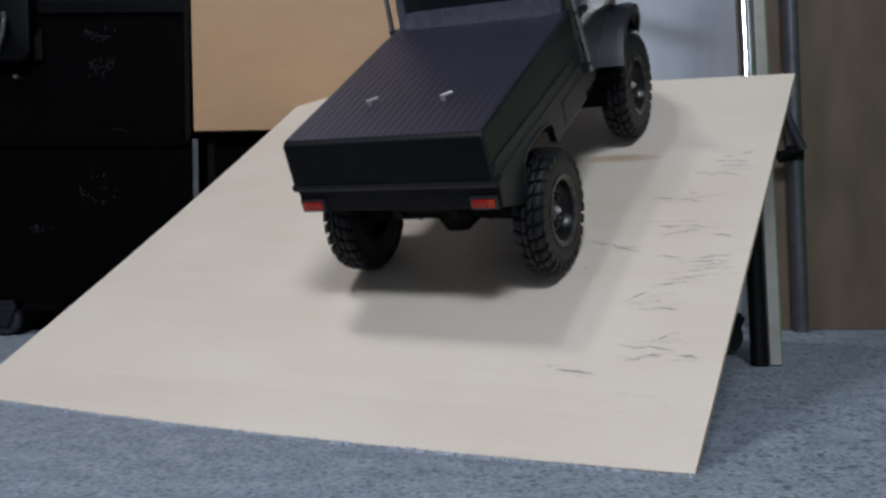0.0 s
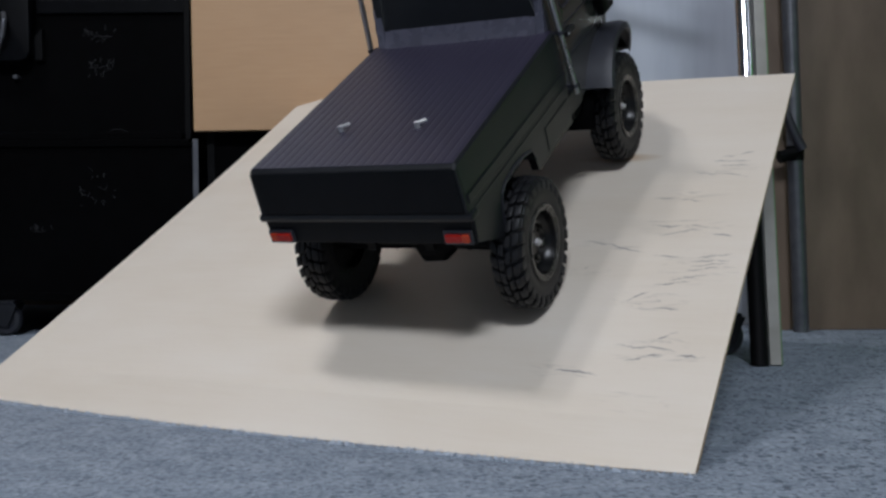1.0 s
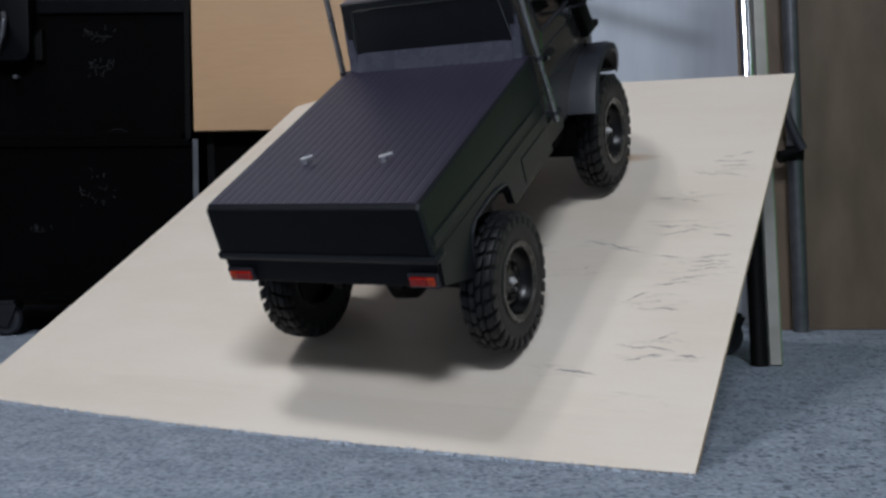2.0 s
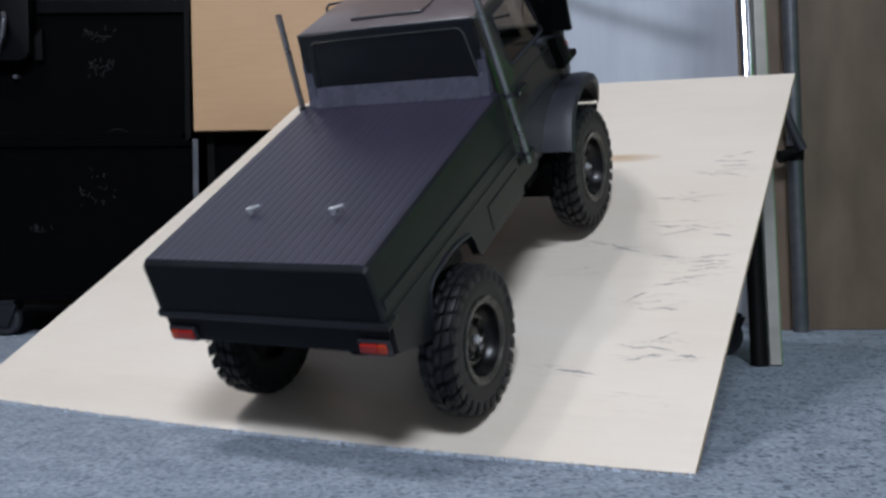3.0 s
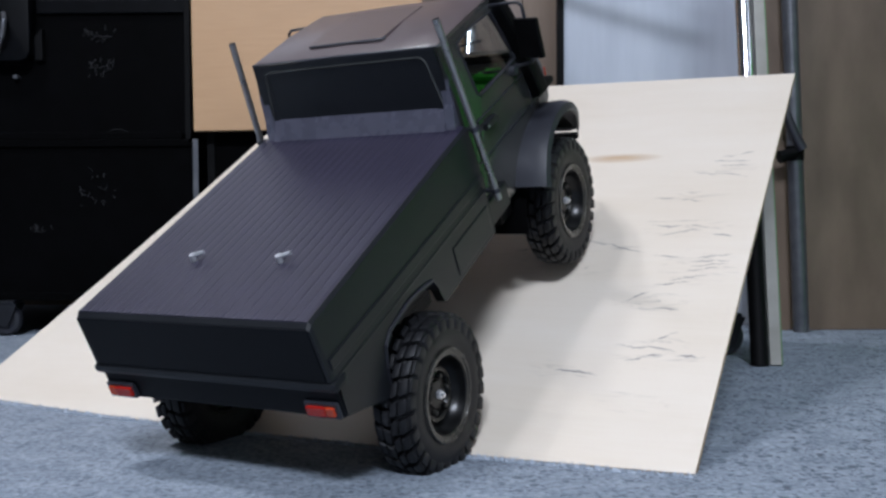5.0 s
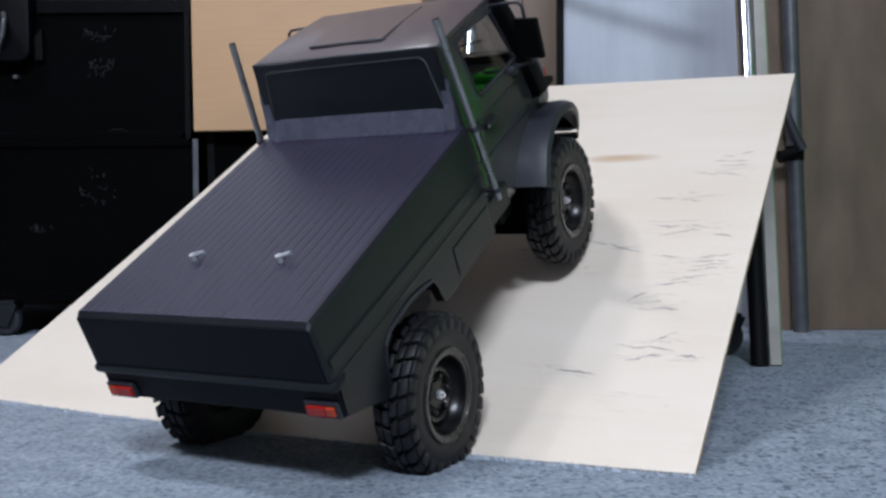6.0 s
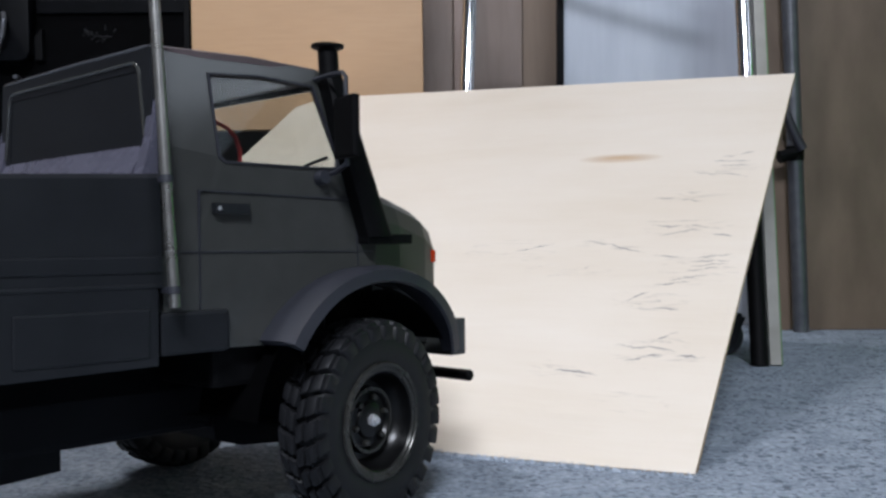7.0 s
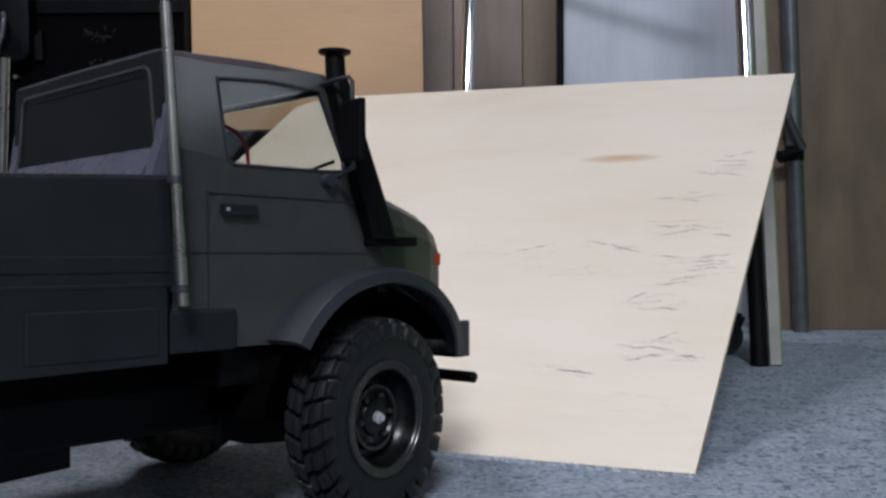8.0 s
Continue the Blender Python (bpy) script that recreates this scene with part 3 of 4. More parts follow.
def wheel_meshes():
    """Tyre, its block tread, dished rim, bead ring, bright hub nut; the outer face looks to -y."""
    tyre = bmesh.new()
    wall = [(0.0262, -0.0098), (0.0300, -0.0118), (0.0362, -0.0127), (0.0418, -0.0124), (0.0456, -0.0108), (0.0478, -0.0074)]
    lathe(tyre, wall + [(0.0478, 0.0)] + [(r, -y) for r, y in wall[::-1]], 60)
    tread = bmesh.new()
    lugs = 28
    for k in range(lugs * 2):
        a = 2 * math.pi * (k + 0.5) / (lugs * 2)
        s = -1 if k % 2 else 1
        for lo, hi, z0, z1, half in ((0.0005, 0.0051, 0.0455, 0.0518, 0.0044), (0.0058, 0.0114, 0.0445, 0.0515, 0.0043), (0.0100, 0.0131, 0.0408, 0.0484, 0.0039)):
            b2 = bmesh.new()
            y0, y1 = sorted((s * lo, s * hi))
            box(b2, (-half, y0, z0), (half, y1, z1), 0.0014)
            for v in b2.verts:
                out = abs(v.co.y)
                if z1 > 0.050:
                    v.co.z -= 16.0 * max(0.0, out - 0.0040) ** 2
                v.co.x += (out - 0.006) * 0.50 + (0.0012 if hi < 0.0055 else 0.0)
            bmesh.ops.transform(b2, matrix=Matrix.Rotation(a, 4, "Y"), verts=b2.verts)
            tmp = bpy.data.meshes.new("lug")
            b2.to_mesh(tmp)
            tread.from_mesh(tmp)
            b2.free()
            bpy.data.meshes.remove(tmp)
    rim = bmesh.new()
    lathe(rim, [(0.0258, -0.0118), (0.0247, -0.0112), (0.0241, -0.0078), (0.0228, -0.0036), (0.0200, -0.0006), (0.0172, -0.0008), (0.0166, -0.0042), (0.0148, -0.0040),
                (0.0138, -0.0022), (0.0098, -0.0026), (0.0088, -0.0042), (0.0060, -0.0048), (0.0001, -0.0048)], 48)
    lathe(rim, [(0.0264, -0.0100), (0.0264, 0.0105), (0.0243, 0.0105), (0.0234, 0.0030), (0.0001, 0.0030)], 48)
    bolts = []
    for k in range(6):
        a = 2 * math.pi * (k + 0.4) / 6
        x, z = 0.0118 * math.cos(a), 0.0118 * math.sin(a)
        b2 = bmesh.new()
        tube(b2, [(x, -0.0016, z), (x, -0.0050, z), (x, -0.0056, z)], [0.0017, 0.0017, 0.0011], 6)
        bolts.append(b2)
    ring = bmesh.new()
    lathe(ring, [(0.0302, -0.0112), (0.0301, -0.0126), (0.0293, -0.0132), (0.0277, -0.0130), (0.0273, -0.0123), (0.0256, -0.0121), (0.0250, -0.0112), (0.0285, -0.0104), (0.0302, -0.0112)], 56)
    lathe(ring, [(0.0169, -0.0038), (0.0168, -0.0048), (0.0154, -0.0048), (0.0152, -0.0038), (0.0169, -0.0038)], 48)
    nut = bmesh.new()
    tube(nut, [(0, -0.0044, 0), (0, -0.0072, 0), (0, -0.0074, 0), (0, -0.0092, 0)], [0.0032, 0.0032, 0.0018, 0.0018], 6)
    return tyre, tread, rim, ring, nut, bolts


def model_truck():
    truck = thing("model_truck", "dark olive-grey radio-controlled model truck with a covered bed and snorkel", "toy truck")

    # running gear
    bm = bmesh.new()
    for s in (-1, 1):
        box(bm, (-0.044, s * 0.026 - 0.004, 0.074), (0.322, s * 0.026 + 0.004, 0.090), 0.001)
    for x in (-0.04, 0.05, 0.16, 0.30):
        box(bm, (x, -0.024, 0.077), (x + 0.008, 0.024, 0.087), 0.0008)
    box(bm, (0.07, -0.022, 0.066), (0.165, 0.022, 0.100), 0.003)
    box(bm, (0.17, -0.016, 0.086), (0.27, 0.016, 0.125), 0.003)
    part("chassis", bm, UNDER, truck, "black ladder chassis")
    bm = bmesh.new()
    box(bm, (0.052, -0.0300, 0.0530), (0.205, 0.0300, 0.1080), 0.003)
    part("gearbox_case", bm, TAIL, truck, "black gearbox case between the frame rails")
    bm = bmesh.new()
    prism(bm, [(0.050, 0.0400), (0.117, 0.0440), (0.117, 0.0540), (0.092, 0.0540), (0.050, 0.0470)], xzy, -0.0290, 0.0290)
    part("skid_plate", bm, TAIL, truck, "black skid plate under the gearbox")
    bm = bmesh.new()
    box(bm, (0.166, -0.077, 0.080), (0.200, 0.077, 0.120), 0.003)
    part("cab_mount", bm, UNDER, truck, "black cab mounting block")
    bm = bmesh.new()
    prism(bm, [(0.190, 0.095), (0.196, 0.047), (0.212, 0.042), (0.236, 0.040), (0.252, 0.046), (0.262, 0.060), (0.258, 0.095)], xzy, -0.034, 0.034)
    part("axle_cradle", bm, TAIL, truck, "black cradle over the front axle")
    for name, x in (("rear_axle", 0.0), ("front_axle", WHEELBASE)):
        bm = bmesh.new()
        tube(bm, [(x, -0.086, TYRE_R), (x, -0.03, TYRE_R), (x, 0.03, TYRE_R), (x, 0.086, TYRE_R)], [0.008, 0.0062, 0.0062, 0.008], 14)
        tube(bm, [(x, -0.024, TYRE_R), (x, -0.014, TYRE_R), (x, 0.002, TYRE_R), (x, 0.012, TYRE_R)], [0.007, 0.016, 0.017, 0.007], 16)
        axle = part(name, bm, UNDER, truck, "black solid axle with differential", True)
        for s in (-1, 1):
            bm = bmesh.new()
            top = (x + 0.012, s * 0.034, 0.116)
            foot = (x + 0.004, s * 0.046, 0.060)
            tube(bm, [foot, Vector(foot).lerp(Vector(top), 0.4), Vector(foot).lerp(Vector(top), 0.42), top], [0.0035, 0.0035, 0.0062, 0.0062], 12)
            part("shock_absorber", bm, UNDER, axle, "black shock absorber", True)
        for s in (-1, 1):
            bm = bmesh.new()
            tube(bm, [(x, s * 0.034, TYRE_R - 0.006), (0.125, s * 0.022, 0.071)], 0.0028, 8)
            part("link_rod", bm, UNDER, axle, "", True)
    bm = bmesh.new()
    tube(bm, [(0.01, -0.002, TYRE_R), (0.11, 0, 0.078), (0.24, -0.002, TYRE_R)], 0.0035, 10)
    part("drive_shaft", bm, UNDER, truck, "", True)

    # bed: a deep lid with raised lengthwise ribs over a box
    REAR, FRONT, HALF = -0.080, 0.1345, 0.0862
    top = lambda x: 0.1662 + 0.0105 * (x - REAR) / (FRONT - REAR)
    bm = bmesh.new()
    sec = lambda x, w, z0: [(x, -w - 0.0022, z0), (x, -w, top(x) - 0.0018), (x, -w + 0.0018, top(x)), (x, w - 0.0018, top(x)), (x, w, top(x) - 0.0018), (x, w + 0.0022, z0)]
    xs = [(REAR - 0.0015, HALF - 0.0004, -0.0022), (REAR + 0.0016, HALF, 0.0), (FRONT, HALF, 0.0)]
    rings = []
    for x, w, dz in xs:
        ring = sec(x, w, 0.1290)
        if dz:
            ring = [(px, py, pz + (dz if pz > 0.15 else 0)) for px, py, pz in ring]
        rings.append([bm.verts.new(p) for p in ring])
    for a, b in zip(rings, rings[1:]):
        for k in range(6):
            bm.faces.new((a[k], a[(k + 1) % 6], b[(k + 1) % 6], b[k]))
    bm.faces.new(rings[0]), bm.faces.new(rings[-1][::-1])
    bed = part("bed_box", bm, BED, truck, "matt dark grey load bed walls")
    bm = bmesh.new()
    n = 24
    line = [(-0.0838, 0.0001)]
    for i in range(n):
        y = -0.0795 + i * 0.159 / (n - 1)
        line += [(y - 0.0031, 0.00018), (y - 0.0021, 0.00040), (y + 0.0021, 0.00040), (y + 0.0031, 0.00018)]
    line += [(0.0838, 0.0001), (0.0838, -0.0010), (-0.0838, -0.0010)]
    prism(bm, line, lambda a, b, c: (c, a, top(c) + b), REAR + 0.0012, FRONT)
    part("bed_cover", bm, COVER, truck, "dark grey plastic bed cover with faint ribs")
    for s in (-1, 1):
        for z, h, d in ((0.1378, 0.0036, 0.0004), (0.1288, 0.0011, 0.0005)):
            bm = bmesh.new()
            y0, y1 = sorted((s * (HALF + 0.0005), s * (HALF + 0.0022 + d)))
            box(bm, (REAR + 0.002, y0, z - h), (FRONT, y1, z + h), 0.0008)
            part("side_rib", bm, BED, bed)
    bm = bmesh.new()
    box(bm, (REAR - 0.0034, -0.0906, 0.1225), (REAR + 0.010, 0.0906, 0.1286), 0.0026)
    part("rear_rail", bm, BED, truck, "rounded dark rail across the tail")
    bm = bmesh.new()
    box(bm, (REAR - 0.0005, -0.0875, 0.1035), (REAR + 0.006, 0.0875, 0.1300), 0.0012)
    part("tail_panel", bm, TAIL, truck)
    # thin panel over the rear face of bed_box, in the darker tone
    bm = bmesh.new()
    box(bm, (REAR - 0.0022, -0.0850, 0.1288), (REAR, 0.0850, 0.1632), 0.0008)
    part("tailgate", bm, TAIL, truck, "thin tailgate panel, darker than the bed walls")
    for s in (-1, 1):
        bm = bmesh.new()
        arch = [(-0.0365, 0.0835), (-0.0345, 0.1000), (-0.0290, 0.1130), (-0.0200, 0.1185), (0.0050, 0.1205), (0.0220, 0.1190), (0.0365, 0.1156), (0.0415, 0.1060), (0.0445, 0.0955)]
        pts = [(REAR + 0.004, 0.1305), (REAR + 0.001, 0.1045)] + arch + [(0.0470, 0.0938), (0.132, 0.0950), (0.132, 0.1305)]
        prism(bm, pts, xzy, s * 0.0822, s * 0.0885)
        part("side_skirt", bm, BED, truck)
        bm = bmesh.new()
        lo, hi = sorted((s * 0.0862, s * 0.0892))
        box(bm, (0.0700, lo, 0.0985), (0.128, hi, 0.1195), 0.001)
        part("skirt_panel", bm, BED, truck)
        bm = bmesh.new()
        arc = arch[:-1]
        inner = [(x, z + 0.002) for x, z in arc]
        for (a, b), (c, d) in zip(zip(arc, inner), zip(arc[1:], inner[1:])):
            quad = [a, c, d, b]
            prism(bm, quad, xzy, s * 0.044, s * 0.0898)
        bmesh.ops.remove_doubles(bm, verts=bm.verts[:], dist=0.00002)
        part("rear_arch", bm, TRIM, truck, "black wheel arch liner")
        # tail lamps
        bm = bmesh.new()
        lo, hi = sorted((s * 0.0660, s * 0.0788))
        box(bm, (REAR - 0.0050, lo, 0.1070), (REAR + 0.001, hi, 0.1132), 0.0009)
        lamp = part("tail_lamp", bm, RED_LENS, truck, "red tail lamp lens")
        bm = bmesh.new()
        lo, hi = sorted((s * 0.0789, s * 0.0845))
        box(bm, (REAR - 0.0048, lo, 0.1070), (REAR + 0.001, hi, 0.1132), 0.0009)
        part("indicator_lens", bm, ORANGE_LENS, lamp, "orange indicator lens")
        bm = bmesh.new()
        lo, hi = sorted((s * 0.0645, s * 0.0865))
        box(bm, (REAR - 0.0030, lo, 0.1046), (REAR + 0.003, hi, 0.1152), 0.0006)
        part("lamp_base", bm, TRIM, lamp, "black lamp base")
        # two bright set screws on the lid
        bm = bmesh.new()
        x, y = -0.0258, s * 0.0330
        tube(bm, [(x, y, top(x) - 0.001), (x, y, top(x) + 0.0050)], 0.0021, 10)
        tube(bm, [(x, y, top(x) + 0.0038), (x + 0.003, y - 0.0072, top(x) + 0.0050)], 0.0014, 8)
        part("lid_screw", bm, STEEL, truck, "small bright screw standing on the bed cover", True)

    # cab
    side_y = lambda z: 0.0838 - max(0.0, z - 0.180) * 0.15
    skin = lambda x, z, c: (x, -(side_y(z) - c), z)
    outer = [(0.1375, 0.1000), (0.1375, 0.1900), (0.1385, 0.2325), (0.1900, 0.2350), (0.2375, 0.2335), (0.2560, 0.1860), (0.2620, 0.1740), (0.2620, 0.1270), (0.2280, 0.1235), (0.1965, 0.0990)]
    inner = [(0.1690, 0.1838), (0.1662, 0.1862), (0.1645, 0.2245), (0.1930, 0.2268), (0.2258, 0.2256), (0.2382, 0.1895), (0.2372, 0.1843), (0.2200, 0.1838), (0.2050, 0.1838), (0.1880, 0.1838)]
    cab_parts = []
    for place in (skin, mirror_y(skin)):
        bm = bmesh.new()
        holed(bm, outer, inner, place, 0.0, 0.0028)
        cab = part("cab_side", bm, PAINT, truck, "satin dark olive-grey cab side with door")
        bm = bmesh.new()
        holed(bm, [(x * 1.006 - 0.2 * 0.006, z * 1.008 - 0.205 * 0.008) for x, z in inner], [(x * 0.975 + 0.2 * 0.025, z * 0.968 + 0.205 * 0.032) for x, z in inner], place, -0.0008, 0.0012)
        part("window_rubber", bm, TRIM, cab, "black window rubber")
        bm = bmesh.new()
        prism(bm, inner, place, 0.0012, 0.0018)
        pane = part("side_window", bm, CAB_GLASS, cab, "clear side window pane")
        # door seams and swage line, standing a hair proud
        bm = bmesh.new()
        for a, b in (((0.1555, 0.1020), (0.1555, 0.1705)), ((0.1555, 0.1705), (0.2480, 0.1690)), ((0.1400, 0.1432), (0.2600, 0.1426)), ((0.2480, 0.1690), (0.2500, 0.1300))):
            dx, dz = b[0] - a[0], b[1] - a[1]
            l = math.hypot(dx, dz)
            ox, oz = -dz / l * 0.00032, dx / l * 0.00032
            prism(bm, [(a[0] + ox, a[1] + oz), (b[0] + ox, b[1] + oz), (b[0] - ox, b[1] - oz), (a[0] - ox, a[1] - oz)], place, -0.0003, 0.001)
        part("door_seam", bm, TRIM, cab, "fine door seam")
        bm = bmesh.new()
        prism(bm, [(0.1622, 0.1604), (0.1808, 0.1604), (0.1808, 0.1650), (0.1622, 0.1650)], place, -0.0028, 0.001)
        handle = part("door_handle", bm, BED, cab, "black door handle")
        bm = bmesh.new()
        prism(bm, [(0.1635, 0.1619), (0.1649, 0.1619), (0.1649, 0.1635), (0.1635, 0.1635)], place, -0.0036, -0.0020)
        part("lock_barrel", bm, STEEL, handle, "bright lock barrel")
    for s in (-1, 1):
        # step box below the door
        bm = bmesh.new()
        lo, hi = sorted((s * 0.0600, s * 0.0870))
        box(bm, (0.1340, lo, 0.0985), (0.1690, hi, 0.1172), 0.0016)
        part("step_box", bm, BED, truck, "black step box under the door")
    bm = bmesh.new()
    holes = [(-0.067, 0.1890), (0.067, 0.1890), (0.064, 0.2235), (-0.064, 0.2235)]
    wall = [(-0.0830, 0.1000), (0.0830, 0.1000), (0.0752, 0.2332), (-0.0752, 0.2332)]
    holed(bm, wall, holes, yzx, 0.1363, 0.1405)
    prism(bm, holes, yzx, 0.1367, 0.1410)
    back = part("cab_back", bm, BED, truck, "dark cab rear wall with a recessed blanked window")
    bm = bmesh.new()
    loop = [(0.1364, 0.0716, 0.1930)]
    for cy, cz, a0 in ((0.0605, 0.2205, 0), (-0.0605, 0.2205, 90)):
        loop += [(0.1364, cy + 0.0068 * math.cos(radians(a0 + 15 * i)), cz + 0.0068 * math.sin(radians(a0 + 15 * i))) for i in range(7)]
    loop.append((0.1364, -0.0716, 0.1930))
    tube(bm, loop, 0.0010, 8)
    part("window_frame", bm, PAINT, back, "raised rounded frame of the blanked window", True)
    bm = bmesh.new()
    tube(bm, [(0.1420, -0.0768, 0.2322), (0.1378, -0.0755, 0.2328), (0.1368, -0.0720, 0.2333), (0.1368, 0.0, 0.2338), (0.1368, 0.0720, 0.2333), (0.1378, 0.0755, 0.2328), (0.1420, 0.0768, 0.2322)], 0.0009, 8)
    part("roof_lip", bm, GLOSS, truck, "glossy rounded lip along the roof edge", True)
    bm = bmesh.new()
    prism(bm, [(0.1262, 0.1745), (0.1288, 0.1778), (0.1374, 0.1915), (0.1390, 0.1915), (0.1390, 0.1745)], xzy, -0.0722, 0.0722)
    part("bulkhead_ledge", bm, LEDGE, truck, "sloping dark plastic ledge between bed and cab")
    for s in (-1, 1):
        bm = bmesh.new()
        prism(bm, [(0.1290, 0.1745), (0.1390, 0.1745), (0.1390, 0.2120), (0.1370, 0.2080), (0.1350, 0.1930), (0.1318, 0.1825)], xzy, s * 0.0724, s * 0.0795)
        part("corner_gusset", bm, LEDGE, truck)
    # roof with a raised hatch
    bm = bmesh.new()
    rings = []
    for x, w, zc, ze in ((0.1368, 0.0748, 0.2332, 0.2315), (0.1392, 0.0760, 0.2348, 0.2332), (0.1900, 0.0763, 0.2376, 0.2352), (0.2300, 0.0752, 0.2370, 0.2345), (0.2385, 0.0735, 0.2345, 0.2325)):
        rings.append([bm.verts.new((x, y * w, z)) for y, z in ((-1, ze - 0.003), (-1, ze), (-0.93, ze + 0.0016), (-0.5, zc), (0, zc + 0.0006), (0.5, zc), (0.93, ze + 0.0016), (1, ze), (1, ze - 0.003))])
    for a, b in zip(rings, rings[1:]):
        for k in range(9):
            bm.faces.new((a[k], a[(k + 1) % 9], b[(k + 1) % 9], b[k]))
    bm.faces.new(rings[0]), bm.faces.new(rings[-1][::-1])
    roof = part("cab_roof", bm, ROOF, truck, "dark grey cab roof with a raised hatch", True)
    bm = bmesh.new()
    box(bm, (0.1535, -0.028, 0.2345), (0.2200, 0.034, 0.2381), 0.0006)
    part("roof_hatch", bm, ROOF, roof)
    bm = bmesh.new()
    tube(bm, [(0.1575, -0.0284, 0.2370), (0.1538, -0.0276, 0.2372), (0.1532, -0.0250, 0.2374), (0.1532, 0.0320, 0.2374)], 0.0009, 8)
    part("hatch_lip", bm, GLOSS, roof, "glossy rounded lip of the hatch", True)
    # windscreen frame and glass
    ws = lambda y, k, c: (0.2620 - (0.2620 - 0.2372) * k + c, y, 0.1755 + (0.2340 - 0.1755) * k)
    bm = bmesh.new()
    holed(bm, [(-0.0818, 0), (0.0818, 0), (0.0755, 1), (-0.0755, 1)], [(-0.0735, 0.09), (0.0735, 0.09), (0.0685, 0.88), (-0.0685, 0.88)], ws, 0.0, 0.0028)
    frame_part = part("windscreen_frame", bm, PAINT, truck)
    bm = bmesh.new()
    prism(bm, [(-0.0735, 0.09), (0.0735, 0.09), (0.0685, 0.88), (-0.0685, 0.88)], ws, 0.0010, 0.0016)
    part("windscreen", bm, CAB_GLASS, frame_part, "clear windscreen pane")
    for y in (-0.045, 0.02):
        bm = bmesh.new()
        tube(bm, [ws(y + 0.034, 0.03, 0.004), ws(y + 0.032, 0.20, 0.0045), ws(y + 0.012, 0.27, 0.0045), ws(y - 0.004, 0.31, 0.0045)], 0.0010, 6)
        part("wiper", bm, TRIM, frame_part, "black wiper", True)
    # bonnet
    bm = bmesh.new()
    rings = []
    for x, w, zt in ((0.2600, 0.0830, 0.1765), (0.2850, 0.0785, 0.1718), (0.3130, 0.0705, 0.1650), (0.3250, 0.0655, 0.1592), (0.3300, 0.0610, 0.1470)):
        rings.append([bm.verts.new((x, y, z)) for y, z in ((-w, 0.122), (-w, zt - 0.016), (-w + 0.004, zt - 0.006), (-w + 0.013, zt), (0, zt + 0.0015), (w - 0.013, zt), (w - 0.004, zt - 0.006), (w, zt - 0.016), (w, 0.122))])
    for a, b in zip(rings, rings[1:]):
        for k in range(9):
            bm.faces.new((a[k], a[(k + 1) % 9], b[(k + 1) % 9], b[k]))
    bm.faces.new(rings[0]), bm.faces.new(rings[-1][::-1])
    bonnet = part("bonnet", bm, SATIN, truck, "sloping dark olive-grey bonnet")
    bm = bmesh.new()
    box(bm, (0.300, -0.058, 0.088), (0.333, 0.058, 0.130), 0.004)
    part("front_apron", bm, PAINT, truck)
    bm = bmesh.new()
    box(bm, (0.3275, -0.0770, 0.0815), (0.3400, 0.0770, 0.1030), 0.0012)
    part("front_bumper", bm, PAINT, truck, "square olive-grey front bumper")
    bm = bmesh.new()
    tube(bm, [(0.3465, 0.0750, 0.0682), (0.3465, -0.0740, 0.0682), (0.3465, -0.0752, 0.0682)], [0.0034, 0.0034, 0.0022], 12)
    part("under_bar", bm, UNDER, truck, "black round bar under the bumper", True)
    for y in (-0.03, 0.03):
        bm = bmesh.new()
        tube(bm, [(0.318, y, 0.084), (0.3465, y, 0.0682)], 0.003, 8)
        part("bar_bracket", bm, UNDER, truck)
    for s in (-1, 1):
        # flared front mudguard: a rolled strip round the wheel
        bm = bmesh.new()
        cx, cz = WHEELBASE + 0.0015, 0.0575
        prof = [(0.0735, s * 0.0780), (0.0768, s * 0.0800), (0.0775, s * 0.0950), (0.0755, s * 0.1010), (0.0700, s * 0.1020), (0.0690, s * 0.1000), (0.0735, s * 0.0960), (0.0715, s * 0.0780)]
        angles = [145 - i * (145 - 22) / 26 for i in range(27)]
        rings = []
        for a in angles:
            flare = float(np.interp(a, [20, 38, 65, 110, 145], [-0.0145, -0.0070, 0.0, 0.0035, 0.0080]))
            grow = 1.0 + 0.035 * max(0.0, min(1.0, (100 - a) / 60))
            rings.append([bm.verts.new((cx + r * grow * math.cos(radians(a)), y + s * flare * (abs(y) - 0.0780) / 0.0240, cz + r * grow * math.sin(radians(a)))) for r, y in prof])
        for a, b in zip(rings, rings[1:]):
            for k in range(len(prof)):
                bm.faces.new((a[k], a[(k + 1) % len(prof)], b[(k + 1) % len(prof)], b[k]))
        bm.faces.new(rings[0]), bm.faces.new(rings[-1][::-1])
        part("front_mudguard", bm, TRIM, truck, "flared black plastic front mudguard", True)
        bm = bmesh.new()
        rings = []
        for a in [175 - i * 143 / 26 for i in range(27)]:
            rings.append([bm.verts.new((cx + 0.0680 * math.cos(radians(a)), y, cz + 0.0680 * math.sin(radians(a)))) for y in (s * 0.040, s * 0.0885)])
        for a, b in zip(rings, rings[1:]):
            bm.faces.new((a[0], a[1], b[1], b[0]))
        r = bmesh.ops.solidify(bm, geom=bm.faces[:], thickness=0.0015)
        part("wheel_arch", bm, UNDER, truck, "black inner wheel arch")
        # orange side marker
        bm = bmesh.new()
        lo, hi = sorted((s * 0.0620, s * 0.0672))
        box(bm, (0.3190, lo, 0.1355), (0.3255, hi, 0.1430), 0.001)
        part("side_marker", bm, ORANGE_LENS, bonnet, "orange side marker lens")
